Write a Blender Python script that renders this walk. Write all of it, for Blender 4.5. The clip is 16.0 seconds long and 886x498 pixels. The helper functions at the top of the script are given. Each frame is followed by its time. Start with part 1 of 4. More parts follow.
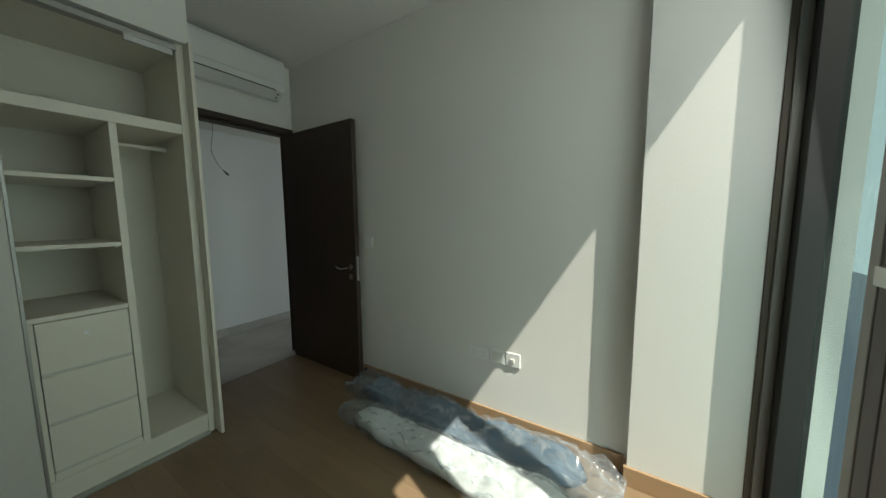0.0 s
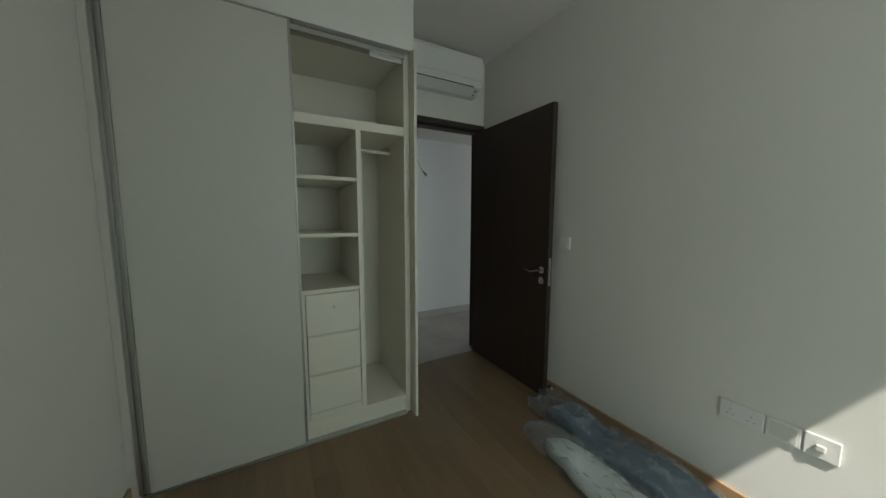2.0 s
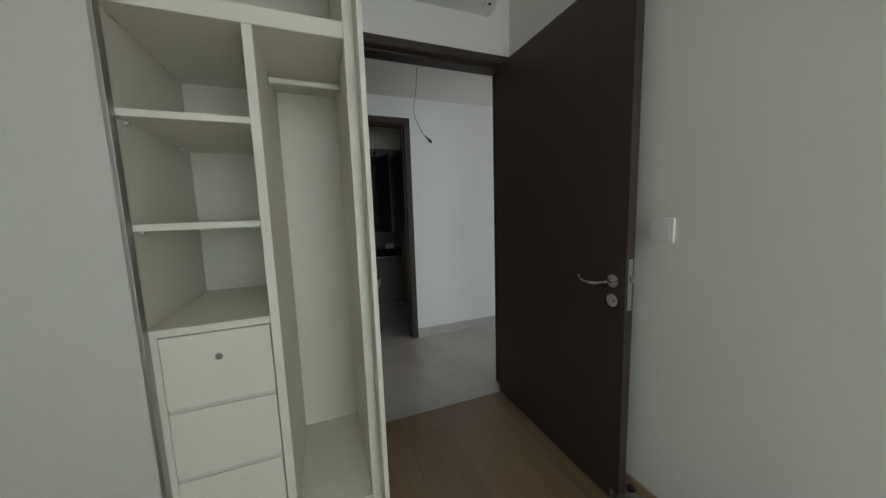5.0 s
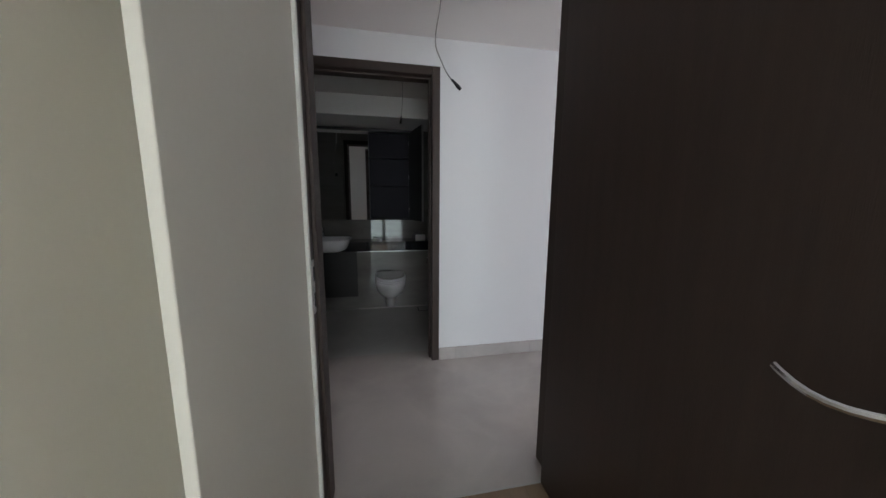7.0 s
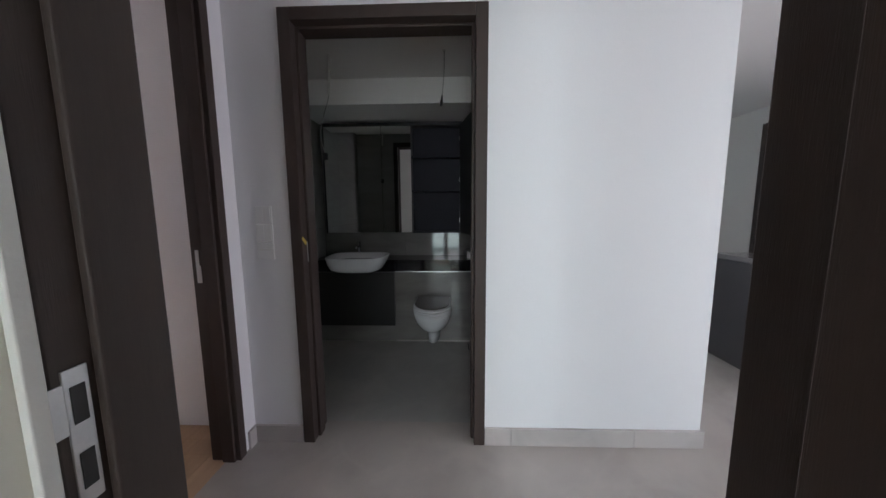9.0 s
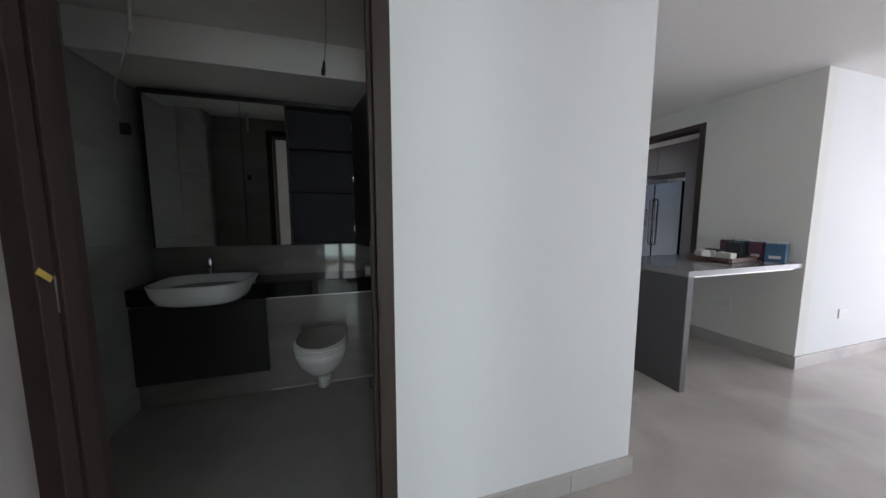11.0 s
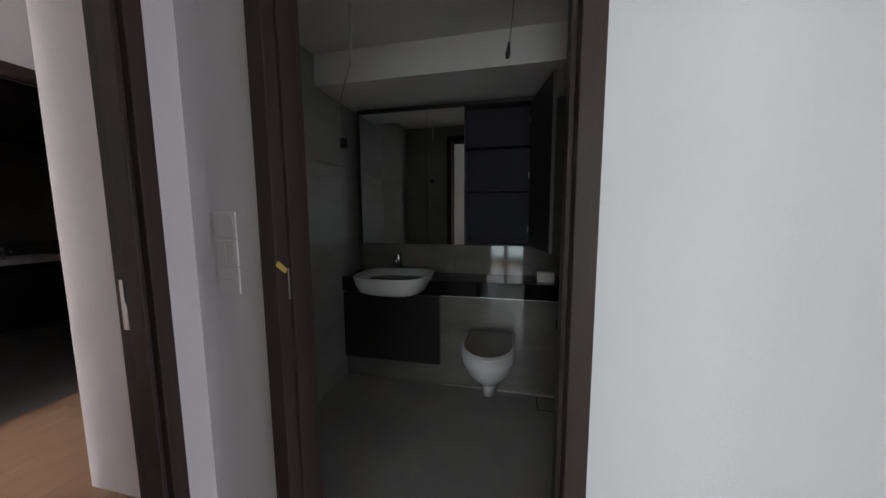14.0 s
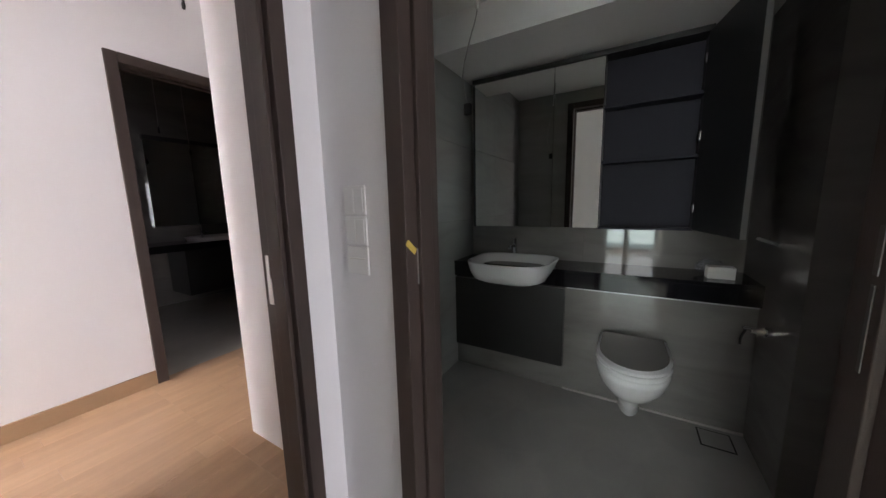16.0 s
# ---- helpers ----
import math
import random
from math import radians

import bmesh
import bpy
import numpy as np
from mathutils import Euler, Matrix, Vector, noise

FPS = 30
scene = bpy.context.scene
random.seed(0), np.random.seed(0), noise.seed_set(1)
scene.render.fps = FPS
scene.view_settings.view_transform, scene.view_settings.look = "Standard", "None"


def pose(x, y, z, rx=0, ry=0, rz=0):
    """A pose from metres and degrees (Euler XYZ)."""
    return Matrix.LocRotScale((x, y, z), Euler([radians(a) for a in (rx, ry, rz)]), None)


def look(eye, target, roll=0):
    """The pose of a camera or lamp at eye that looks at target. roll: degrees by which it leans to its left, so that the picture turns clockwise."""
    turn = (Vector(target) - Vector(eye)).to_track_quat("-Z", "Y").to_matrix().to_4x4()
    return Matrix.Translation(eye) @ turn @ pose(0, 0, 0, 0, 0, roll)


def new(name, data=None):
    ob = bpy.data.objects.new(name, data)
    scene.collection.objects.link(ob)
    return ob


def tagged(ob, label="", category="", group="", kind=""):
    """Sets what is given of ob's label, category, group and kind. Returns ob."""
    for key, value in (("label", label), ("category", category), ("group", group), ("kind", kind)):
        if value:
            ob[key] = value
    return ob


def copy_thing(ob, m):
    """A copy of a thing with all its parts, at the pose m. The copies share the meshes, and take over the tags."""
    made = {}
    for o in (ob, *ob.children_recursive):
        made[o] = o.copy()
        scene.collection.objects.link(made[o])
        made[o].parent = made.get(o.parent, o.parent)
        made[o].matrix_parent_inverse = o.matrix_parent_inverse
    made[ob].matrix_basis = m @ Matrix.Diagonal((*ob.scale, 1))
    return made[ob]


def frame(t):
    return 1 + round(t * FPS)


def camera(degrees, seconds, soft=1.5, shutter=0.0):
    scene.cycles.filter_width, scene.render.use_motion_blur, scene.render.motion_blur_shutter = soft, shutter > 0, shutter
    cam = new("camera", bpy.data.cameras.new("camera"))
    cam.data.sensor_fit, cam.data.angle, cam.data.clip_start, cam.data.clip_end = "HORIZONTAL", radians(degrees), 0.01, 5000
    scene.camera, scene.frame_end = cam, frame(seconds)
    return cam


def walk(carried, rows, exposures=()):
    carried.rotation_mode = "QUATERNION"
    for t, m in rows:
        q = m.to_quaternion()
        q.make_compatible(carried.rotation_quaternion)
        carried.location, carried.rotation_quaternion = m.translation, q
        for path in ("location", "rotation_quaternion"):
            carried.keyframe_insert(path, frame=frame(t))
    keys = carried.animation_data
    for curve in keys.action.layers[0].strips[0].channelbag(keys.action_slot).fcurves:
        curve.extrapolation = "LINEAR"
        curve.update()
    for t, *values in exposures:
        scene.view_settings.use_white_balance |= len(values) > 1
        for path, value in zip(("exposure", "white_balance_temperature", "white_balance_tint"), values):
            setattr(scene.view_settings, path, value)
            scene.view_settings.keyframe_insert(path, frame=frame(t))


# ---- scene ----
cam = camera(110.0, 16.0)
PATH = [
    (0, (-1.782, -2.913, 1.349), (-0.108, -1.837, 1.143), -0.4),
    (0.5, (-1.792, -2.872, 1.353), (-0.274, -1.584, 1.162), -0.6),
    (1, (-1.805, -2.791, 1.354), (-0.43, -1.352, 1.155), 0.7),
    (1.5, (-1.79, -2.664, 1.342), (-0.643, -1.042, 1.113), -0.0),
    (2, (-1.795, -2.536, 1.333), (-0.83, -0.797, 1.124), 0.2),
    (2.5, (-1.758, -2.444, 1.325), (-0.938, -0.638, 1.067), -0.3),
    (3, (-1.633, -2.343, 1.31), (-0.868, -0.514, 1.052), 0.1),
    (3.5, (-1.496, -2.237, 1.317), (-0.786, -0.388, 1.039), 0.9),
    (4, (-1.418, -2.064, 1.28), (-0.68, -0.221, 1.035), 1.0),
    (4.5, (-1.293, -1.92, 1.276), (-0.523, -0.09, 1.035), -0.6),
    (4.7, (-1.232, -1.888, 1.263), (-0.485, -0.047, 1.03), -1.2),
    (6.8, (-0.794, -1.207, 1.191), (-0.336, 0.722, 0.926), 0.1),
    (7, (-0.742, -1.158, 1.201), (-0.36, 0.783, 0.907), 0.4),
    (7.5, (-0.662, -1.011, 1.151), (-0.369, 0.94, 0.824), 0.2),
    (8, (-0.634, -0.796, 1.191), (-0.343, 1.159, 0.883), 0.7),
    (8.5, (-0.584, -0.629, 1.178), (-0.388, 1.335, 0.858), -0.2),
    (9, (-0.495, -0.422, 1.2), (-0.557, 1.562, 0.96), -0.4),
    (9.5, (-0.523, -0.229, 1.207), (-0.6, 1.757, 0.99), -0.2),
    (10, (-0.496, -0.053, 1.221), (-0.303, 1.924, 0.983), -0.1),
    (10.2, (-0.502, -0.042, 1.2), (-0.17, 1.912, 0.986), 0.1),
    (12.3, (-0.371, 0.215, 1.235), (0.286, 2.091, 1.01), 0.0),
    (12.5, (-0.36, 0.235, 1.212), (0.153, 2.157, 1.005), -0.1),
    (13, (-0.396, 0.263, 1.216), (-0.213, 2.243, 0.999), -0.6),
    (13.5, (-0.481, 0.256, 1.207), (-0.628, 2.24, 1.0), -0.6),
    (14, (-0.531, 0.261, 1.216), (-0.967, 2.201, 1.004), -0.3),
    (14.5, (-0.605, 0.271, 1.212), (-1.294, 2.135, 0.987), -0.5),
    (15, (-0.698, 0.298, 1.188), (-1.654, 2.039, 0.947), -0.8),
    (15.5, (-0.747, 0.305, 1.185), (-1.774, 1.994, 0.881), -0.6),
    (16, (-0.732, 0.407, 1.177), (-1.737, 2.112, 0.884), -1.3),
]
EXPOSURES = [(0, 0.36, 6500, 6), (1.5, 0.36, 6500, 9), (2.5, 0.56, 6500, 12), (4.5, 1.12, 6500, 16), (7, 1.78, 6400, 27), (8, 2.1, 6300, 27), (9, 2.25, 6300, 26), (10.2, 2.15, 6300, 24), (12.3, 1.8, 6500, 22), (13.5, 1.9, 6500, 26), (14.5, 2.36, 6500, 26), (15, 2.8, 6550, 25), (15.5, 3.02, 6600, 24), (16, 3.08, 6600, 24)]
walk(cam, [(t, look(eye, target, roll)) for t, eye, target, roll in PATH], EXPOSURES)


# ---- world, sun, large lights ----
SUN_WAY = Vector((0.40, 1.0, -1.66)).normalized()   # the way the sunlight travels
world = bpy.data.worlds.new("sky_world")
scene.world = world
world.use_nodes = True
wn = world.node_tree
for n in list(wn.nodes):
    wn.nodes.remove(n)
sky = wn.nodes.new("ShaderNodeTexSky")
sky.sky_type, sky.sun_disc = "NISHITA", False
sky.sun_elevation = math.asin(-SUN_WAY.z)
sky.sun_rotation = math.atan2(-SUN_WAY.x, -SUN_WAY.y)
wbg, wout = wn.nodes.new("ShaderNodeBackground"), wn.nodes.new("ShaderNodeOutputWorld")
wbg.inputs["Strength"].default_value = 0.10
wn.links.new(sky.outputs[0], wbg.inputs[0])
wn.links.new(wbg.outputs[0], wout.inputs[0])


def lamp(name, kind, m, energy, color, size=None):
    data = bpy.data.lights.new(name, kind)
    data.energy, data.color = energy, color
    if size:
        data.shape, data.size, data.size_y = "RECTANGLE", size[0], size[1]
    ob = new(name, data)
    ob.matrix_world = m
    return ob


sun = lamp("sun", "SUN", look((0, 0, 0), SUN_WAY), 5.0, (1.0, 0.95, 0.83))
sun.data.angle = radians(0.53)
# daylight through the three glazed openings of the south front, plus an added east fill
lamp("bedroom_window_light", "AREA", look((-0.77, -3.50, 1.32), (-1.0, 0, 0.75)), 10.8, (0.96, 1.0, 0.94), (1.22, 2.4))
lamp("living_window_light", "AREA", look((3.0, -3.47, 1.2), (3.0, 0, 0.0)), 4.0, (0.95, 0.95, 1.0), (4.4, 2.0))
# added lamp, unseen, to brighten the far end of the corridor
lamp("living_east_window_light", "AREA", look((6.12, -0.6, 1.2), (0, 0.4, 0.0)), 16.5, (0.97, 0.95, 0.98), (2.6, 2.0))
lamp("master_window_light", "AREA", look((-3.0, -3.47, 1.3), (-3.0, 0, 0.9)), 33, (1.0, 0.95, 0.92), (0.84, 1.7))


# ---- materials ----
def rgb(c, a=1.0):
    return (c[0], c[1], c[2], a)


def material(name, color, rough=0.5, metal=0.0, vary=0.06, scale=6.0, bump=0.0, bump_scale=60.0, spec=0.5, fine=0.03,
             streak=None, rand=0.0, coat=0.0):
    """Principled surface with variation at two scales, optional streaks along an axis and relief."""
    m = bpy.data.materials.new(name)
    m.use_nodes = True
    nt = m.node_tree
    b = nt.nodes["Principled BSDF"]
    b.inputs["Metallic"].default_value = metal
    b.inputs["Specular IOR Level"].default_value = spec
    b.inputs["Coat Weight"].default_value = coat
    tc = nt.nodes.new("ShaderNodeTexCoord")
    mp = nt.nodes.new("ShaderNodeMapping")
    nt.links.new(tc.outputs["Object"], mp.inputs[0])
    if streak:
        mp.inputs["Scale"].default_value = streak
    broad, grain = nt.nodes.new("ShaderNodeTexNoise"), nt.nodes.new("ShaderNodeTexNoise")
    broad.inputs["Scale"].default_value, broad.inputs["Detail"].default_value = scale, 4
    grain.inputs["Scale"].default_value, grain.inputs["Detail"].default_value = bump_scale, 3
    for n in (broad, grain):
        nt.links.new(mp.outputs[0], n.inputs["Vector"])
    add = nt.nodes.new("ShaderNodeMath")
    add.operation = "MULTIPLY_ADD"
    nt.links.new(broad.outputs["Fac"], add.inputs[0])
    add.inputs[1].default_value, add.inputs[2].default_value = 2 * vary, 1 - vary
    add2 = nt.nodes.new("ShaderNodeMath")
    add2.operation = "MULTIPLY_ADD"
    nt.links.new(grain.outputs["Fac"], add2.inputs[0])
    add2.inputs[1].default_value = 2 * fine
    nt.links.new(add.outputs[0], add2.inputs[2])
    last = add2
    if rand:
        info = nt.nodes.new("ShaderNodeObjectInfo")
        r = nt.nodes.new("ShaderNodeMath")
        r.operation = "MULTIPLY_ADD"
        nt.links.new(info.outputs["Random"], r.inputs[0])
        r.inputs[1].default_value = rand
        nt.links.new(add2.outputs[0], r.inputs[2])
        last = r
    mul = nt.nodes.new("ShaderNodeVectorMath")
    mul.operation = "SCALE"
    mul.inputs[0].default_value = color
    nt.links.new(last.outputs[0], mul.inputs["Scale"])
    nt.links.new(mul.outputs[0], b.inputs["Base Color"])
    rr = nt.nodes.new("ShaderNodeMath")
    rr.operation = "MULTIPLY_ADD"
    nt.links.new(broad.outputs["Fac"], rr.inputs[0])
    rr.inputs[1].default_value, rr.inputs[2].default_value = 0.12 * rough, rough * 0.94
    nt.links.new(rr.outputs[0], b.inputs["Roughness"])
    if bump:
        bp = nt.nodes.new("ShaderNodeBump")
        bp.inputs["Strength"].default_value, bp.inputs["Distance"].default_value = bump, 0.002
        nt.links.new(grain.outputs["Fac"], bp.inputs["Height"])
        nt.links.new(bp.outputs[0], b.inputs["Normal"])
    return m


def veined(name, color, dark, rough, scale, coat=0.0, stretch=(1, 1, 1)):
    """Polished stone: soft clouds with thin veins."""
    m = bpy.data.materials.new(name)
    m.use_nodes = True
    nt = m.node_tree
    b = nt.nodes["Principled BSDF"]
    b.inputs["Roughness"].default_value = rough
    b.inputs["Coat Weight"].default_value = coat
    tc, mp = nt.nodes.new("ShaderNodeTexCoord"), nt.nodes.new("ShaderNodeMapping")
    mp.inputs["Scale"].default_value = stretch
    nt.links.new(tc.outputs["Object"], mp.inputs[0])
    a, v = nt.nodes.new("ShaderNodeTexNoise"), nt.nodes.new("ShaderNodeTexNoise")
    for n, s, d in ((a, scale, 8), (v, scale * 0.55, 5)):
        n.inputs["Scale"].default_value, n.inputs["Detail"].default_value, n.inputs["Distortion"].default_value = s, d, 0.6
        nt.links.new(mp.outputs[0], n.inputs["Vector"])
    ramp = nt.nodes.new("ShaderNodeValToRGB")
    ramp.color_ramp.elements[0].position, ramp.color_ramp.elements[0].color = 0.3, rgb(dark)
    ramp.color_ramp.elements[1].position, ramp.color_ramp.elements[1].color = 0.65, rgb(color)
    nt.links.new(a.outputs["Fac"], ramp.inputs[0])
    vr = nt.nodes.new("ShaderNodeValToRGB")
    e = vr.color_ramp.elements
    e[0].position, e[0].color = 0.47, (0, 0, 0, 1)
    e[1].position, e[1].color = 0.53, (0, 0, 0, 1)
    mid = e.new(0.5)
    mid.color = (0.10, 0.10, 0.10, 1)
    nt.links.new(v.outputs["Fac"], vr.inputs[0])
    mix = nt.nodes.new("ShaderNodeMix")
    mix.data_type = "RGBA"
    nt.links.new(vr.outputs[0], mix.inputs["Factor"])
    nt.links.new(ramp.outputs[0], mix.inputs["A"])
    mix.inputs["B"].default_value = rgb([min(1, c * 1.25) for c in color])
    nt.links.new(mix.outputs["Result"], b.inputs["Base Color"])
    return m


def clear(name, tint, gloss, wrinkle=0.0, sheen=0.7):
    """Clear film or glass: mostly let through, with a glossy share."""
    m = bpy.data.materials.new(name)
    m.use_nodes = True
    nt = m.node_tree
    out = nt.nodes["Material Output"]
    nt.nodes.remove(nt.nodes["Principled BSDF"])
    t, g, mix = nt.nodes.new("ShaderNodeBsdfTransparent"), nt.nodes.new("ShaderNodeBsdfGlossy"), nt.nodes.new("ShaderNodeMixShader")
    t.inputs[0].default_value = rgb(tint)
    g.inputs["Roughness"].default_value = 0.12 if wrinkle else 0.02
    fr = nt.nodes.new("ShaderNodeFresnel")
    fr.inputs[0].default_value = 1.5
    k = nt.nodes.new("ShaderNodeMath")
    k.operation = "MULTIPLY_ADD"
    nt.links.new(fr.outputs[0], k.inputs[0])
    k.inputs[1].default_value, k.inputs[2].default_value = sheen, gloss
    nt.links.new(k.outputs[0], mix.inputs[0])
    nt.links.new(t.outputs[0], mix.inputs[1])
    nt.links.new(g.outputs[0], mix.inputs[2])
    last = mix
    if wrinkle:
        nz, bp = nt.nodes.new("ShaderNodeTexNoise"), nt.nodes.new("ShaderNodeBump")
        tc = nt.nodes.new("ShaderNodeTexCoord")
        nz.inputs["Scale"].default_value, nz.inputs["Detail"].default_value = 13, 3
        nz.inputs["Distortion"].default_value = 1.2
        nt.links.new(tc.outputs["Object"], nz.inputs["Vector"])
        bp.inputs["Strength"].default_value, bp.inputs["Distance"].default_value = 0.5, 0.02
        nt.links.new(nz.outputs["Fac"], bp.inputs["Height"])
        nt.links.new(bp.outputs[0], g.inputs["Normal"])
        nt.links.new(bp.outputs[0], fr.inputs["Normal"])
        d, m2 = nt.nodes.new("ShaderNodeBsdfDiffuse"), nt.nodes.new("ShaderNodeMixShader")
        d.inputs[0].default_value = (0.75, 0.8, 0.85, 1)
        m2.inputs[0].default_value = wrinkle
        nt.links.new(mix.outputs[0], m2.inputs[1])
        nt.links.new(d.outputs[0], m2.inputs[2])
        last = m2
    nt.links.new(last.outputs[0], out.inputs["Surface"])
    return m


PAINT = material("wall_paint", (0.74, 0.735, 0.70), 0.85, vary=0.03, scale=1.3, bump=0.25, bump_scale=160, spec=0.2, fine=0.015)
PAINT_HALL = material("hall_paint", (0.76, 0.765, 0.775), 0.85, vary=0.03, scale=1.3, bump=0.25, bump_scale=160, spec=0.2, fine=0.015)
CEIL = material("ceiling_paint", (0.80, 0.79, 0.77), 0.9, vary=0.02, scale=1.0, bump=0.15, bump_scale=140, spec=0.15, fine=0.01)
LAMINATE = material("cream_laminate", (0.74, 0.715, 0.63), 0.45, vary=0.03, scale=2.0, spec=0.35, fine=0.015)
PANEL = material("door_panel_laminate", (0.60, 0.59, 0.55), 0.42, vary=0.03, scale=1.2, spec=0.35, fine=0.02)
WENGE = material("wenge_veneer", (0.039, 0.027, 0.0216), 0.42, vary=0.32, scale=5, bump=0.25, bump_scale=90, spec=0.4, fine=0.2,
                 streak=(7, 7, 0.35))
WENGE_FRAME = material("wenge_frame_veneer", (0.046, 0.034, 0.029), 0.5, vary=0.2, scale=5, bump=0.2, bump_scale=90, spec=0.28, fine=0.2,
                       streak=(7, 7, 0.35))
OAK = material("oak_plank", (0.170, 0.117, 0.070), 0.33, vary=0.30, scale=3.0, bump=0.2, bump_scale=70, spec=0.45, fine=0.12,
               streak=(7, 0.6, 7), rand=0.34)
# same oak made paler: the master window's daylight is put into the colour
OAK_DAYLIT = material("daylit_oak_plank", (0.40, 0.262, 0.16), 0.33, vary=0.30, scale=3.0, bump=0.2, bump_scale=70, spec=0.45, fine=0.12,
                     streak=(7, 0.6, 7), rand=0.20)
OAK_TRIM = material("oak_trim", (0.34, 0.225, 0.13), 0.4, vary=0.12, scale=3.0, spec=0.4, fine=0.1, streak=(1.5, 1.5, 9))
MARBLE = veined("honed_marble", (0.50, 0.465, 0.43), (0.40, 0.37, 0.345), 0.13, 2.2)
MARBLE_TRIM = veined("marble_skirting", (0.50, 0.47, 0.45), (0.40, 0.375, 0.355), 0.25, 3.0)
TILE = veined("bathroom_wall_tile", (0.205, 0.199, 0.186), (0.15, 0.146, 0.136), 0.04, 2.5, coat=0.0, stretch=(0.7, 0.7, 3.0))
# the same tile, rougher; light on the side walls is put into its paler colour
TILE_LIT = veined("bathroom_lit_tile", (0.33, 0.328, 0.305), (0.27, 0.267, 0.248), 0.38, 2.5, stretch=(0.7, 0.7, 3.0))
TILE_FLOOR = veined("bathroom_floor_tile", (0.38, 0.38, 0.36), (0.31, 0.31, 0.295), 0.32, 3.0)
GROUT = material("grout", (0.13, 0.13, 0.12), 0.9)
BLACK = material("black_granite", (0.009, 0.009, 0.011), 0.06, vary=0.12, scale=60, spec=0.5, fine=0.06)
BLACKWOOD = material("black_cabinet_laminate", (0.018, 0.018, 0.017), 0.38, vary=0.15, scale=5, fine=0.1, streak=(1, 1, 6))
SHELFGREY = material("blue_grey_cabinet_lining", (0.024, 0.024, 0.032), 0.6, vary=0.08, scale=4, spec=0.15)
CERAMIC = material("white_ceramic", (0.78, 0.79, 0.80), 0.08, vary=0.01, scale=3, spec=0.6, fine=0.0, coat=0.4)
CHROME = material("chrome", (0.75, 0.76, 0.78), 0.09, metal=1.0, vary=0.02, fine=0.01)
STEEL = material("brushed_steel", (0.52, 0.52, 0.52), 0.3, metal=1.0, vary=0.05, bump=0.1, bump_scale=200, fine=0.05)
ALU = material("anodised_aluminium", (0.42, 0.42, 0.40), 0.38, metal=0.85, vary=0.04, fine=0.03)
BRONZE = material("bronze_window_frame", (0.22, 0.21, 0.195), 0.45, metal=0.3, vary=0.06, fine=0.03)
HINGE = material("dull_hinge_metal", (0.10, 0.09, 0.085), 0.5, metal=0.6, vary=0.08, fine=0.04)
BROWN_SEAL = material("brown_cover_strip", (0.075, 0.055, 0.036), 0.5, vary=0.08, fine=0.05)
PLASTIC = material("white_plastic", (0.76, 0.77, 0.76), 0.3, vary=0.015, scale=4, fine=0.005)
PLASTIC_OFF = material("off_white_plastic", (0.66, 0.66, 0.62), 0.35, vary=0.02, scale=4, fine=0.005)
DARK = material("black_rubber", (0.012, 0.012, 0.012), 0.6, vary=0.1)
MIRROR = material("mirror_silver", (0.80, 0.82, 0.80), 0.012, metal=1.0, vary=0.0, fine=0.0)
GLASS = clear("window_glass", (0.86, 0.95, 0.92), 0.0, sheen=0.2)
FILM = clear("wrinkled_plastic_film", (0.93, 0.95, 0.96), 0.0, wrinkle=0.09, sheen=0.30)
NAVY = material("slate_blue_fabric", (0.085, 0.128, 0.168), 0.8, vary=0.25, scale=9, bump=0.5, bump_scale=120, spec=0.2, fine=0.1)
FLEECE = material("white_fabric", (0.66, 0.68, 0.66), 0.85, vary=0.08, scale=10, bump=0.5, bump_scale=140, spec=0.2, fine=0.05)
GREYLAM = material("grey_laminate", (0.078, 0.077, 0.079), 0.33, vary=0.06, scale=3, spec=0.45, fine=0.04)
GREYTOP = material("grey_quartz_top", (0.22, 0.215, 0.215), 0.16, vary=0.08, scale=25, spec=0.5, fine=0.08)
# tone of the dim lid top, shade put into the colour
LID_SHADE = material("lid_shade_tone", (0.20, 0.195, 0.18), 0.25, vary=0.08, scale=6, spec=0.45, fine=0.03)
TAPE = material("yellow_tape", (0.62, 0.47, 0.10), 0.6, vary=0.05)
FRIDGE = material("fridge_steel", (0.05, 0.06, 0.072), 0.25, metal=0.7, vary=0.05, fine=0.03)
TRAYWOOD = material("dark_wood_tray", (0.10, 0.055, 0.04), 0.45, vary=0.15, scale=8, fine=0.1)
TEAL = material("teal_carton", (0.03, 0.13, 0.165), 0.4, vary=0.08, scale=12)
PLUM = material("plum_carton", (0.11, 0.03, 0.065), 0.4, vary=0.08, scale=12)
BLUE = material("blue_carton", (0.035, 0.12, 0.21), 0.4, vary=0.08, scale=12)
CHARCOAL = material("charcoal_carton", (0.03, 0.03, 0.035), 0.45, vary=0.08, scale=12)
CABLE = material("grey_cable", (0.30, 0.29, 0.27), 0.5, vary=0.04)
CARD = material("white_card", (0.78, 0.76, 0.74), 0.7, vary=0.03)
CONCRETE = material("facade_plaster", (0.42, 0.41, 0.39), 0.85, vary=0.08, scale=1.0, fine=0.05)
# emission gives the backdrop its brightness; it stands in for the sky
SKY_GLOW = bpy.data.materials.new("backdrop_glow")
SKY_GLOW.use_nodes = True
hz = SKY_GLOW.node_tree.nodes.new("ShaderNodeEmission")
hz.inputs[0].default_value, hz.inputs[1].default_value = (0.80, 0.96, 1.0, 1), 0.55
SKY_GLOW.node_tree.links.new(hz.outputs[0], SKY_GLOW.node_tree.nodes["Material Output"].inputs["Surface"])


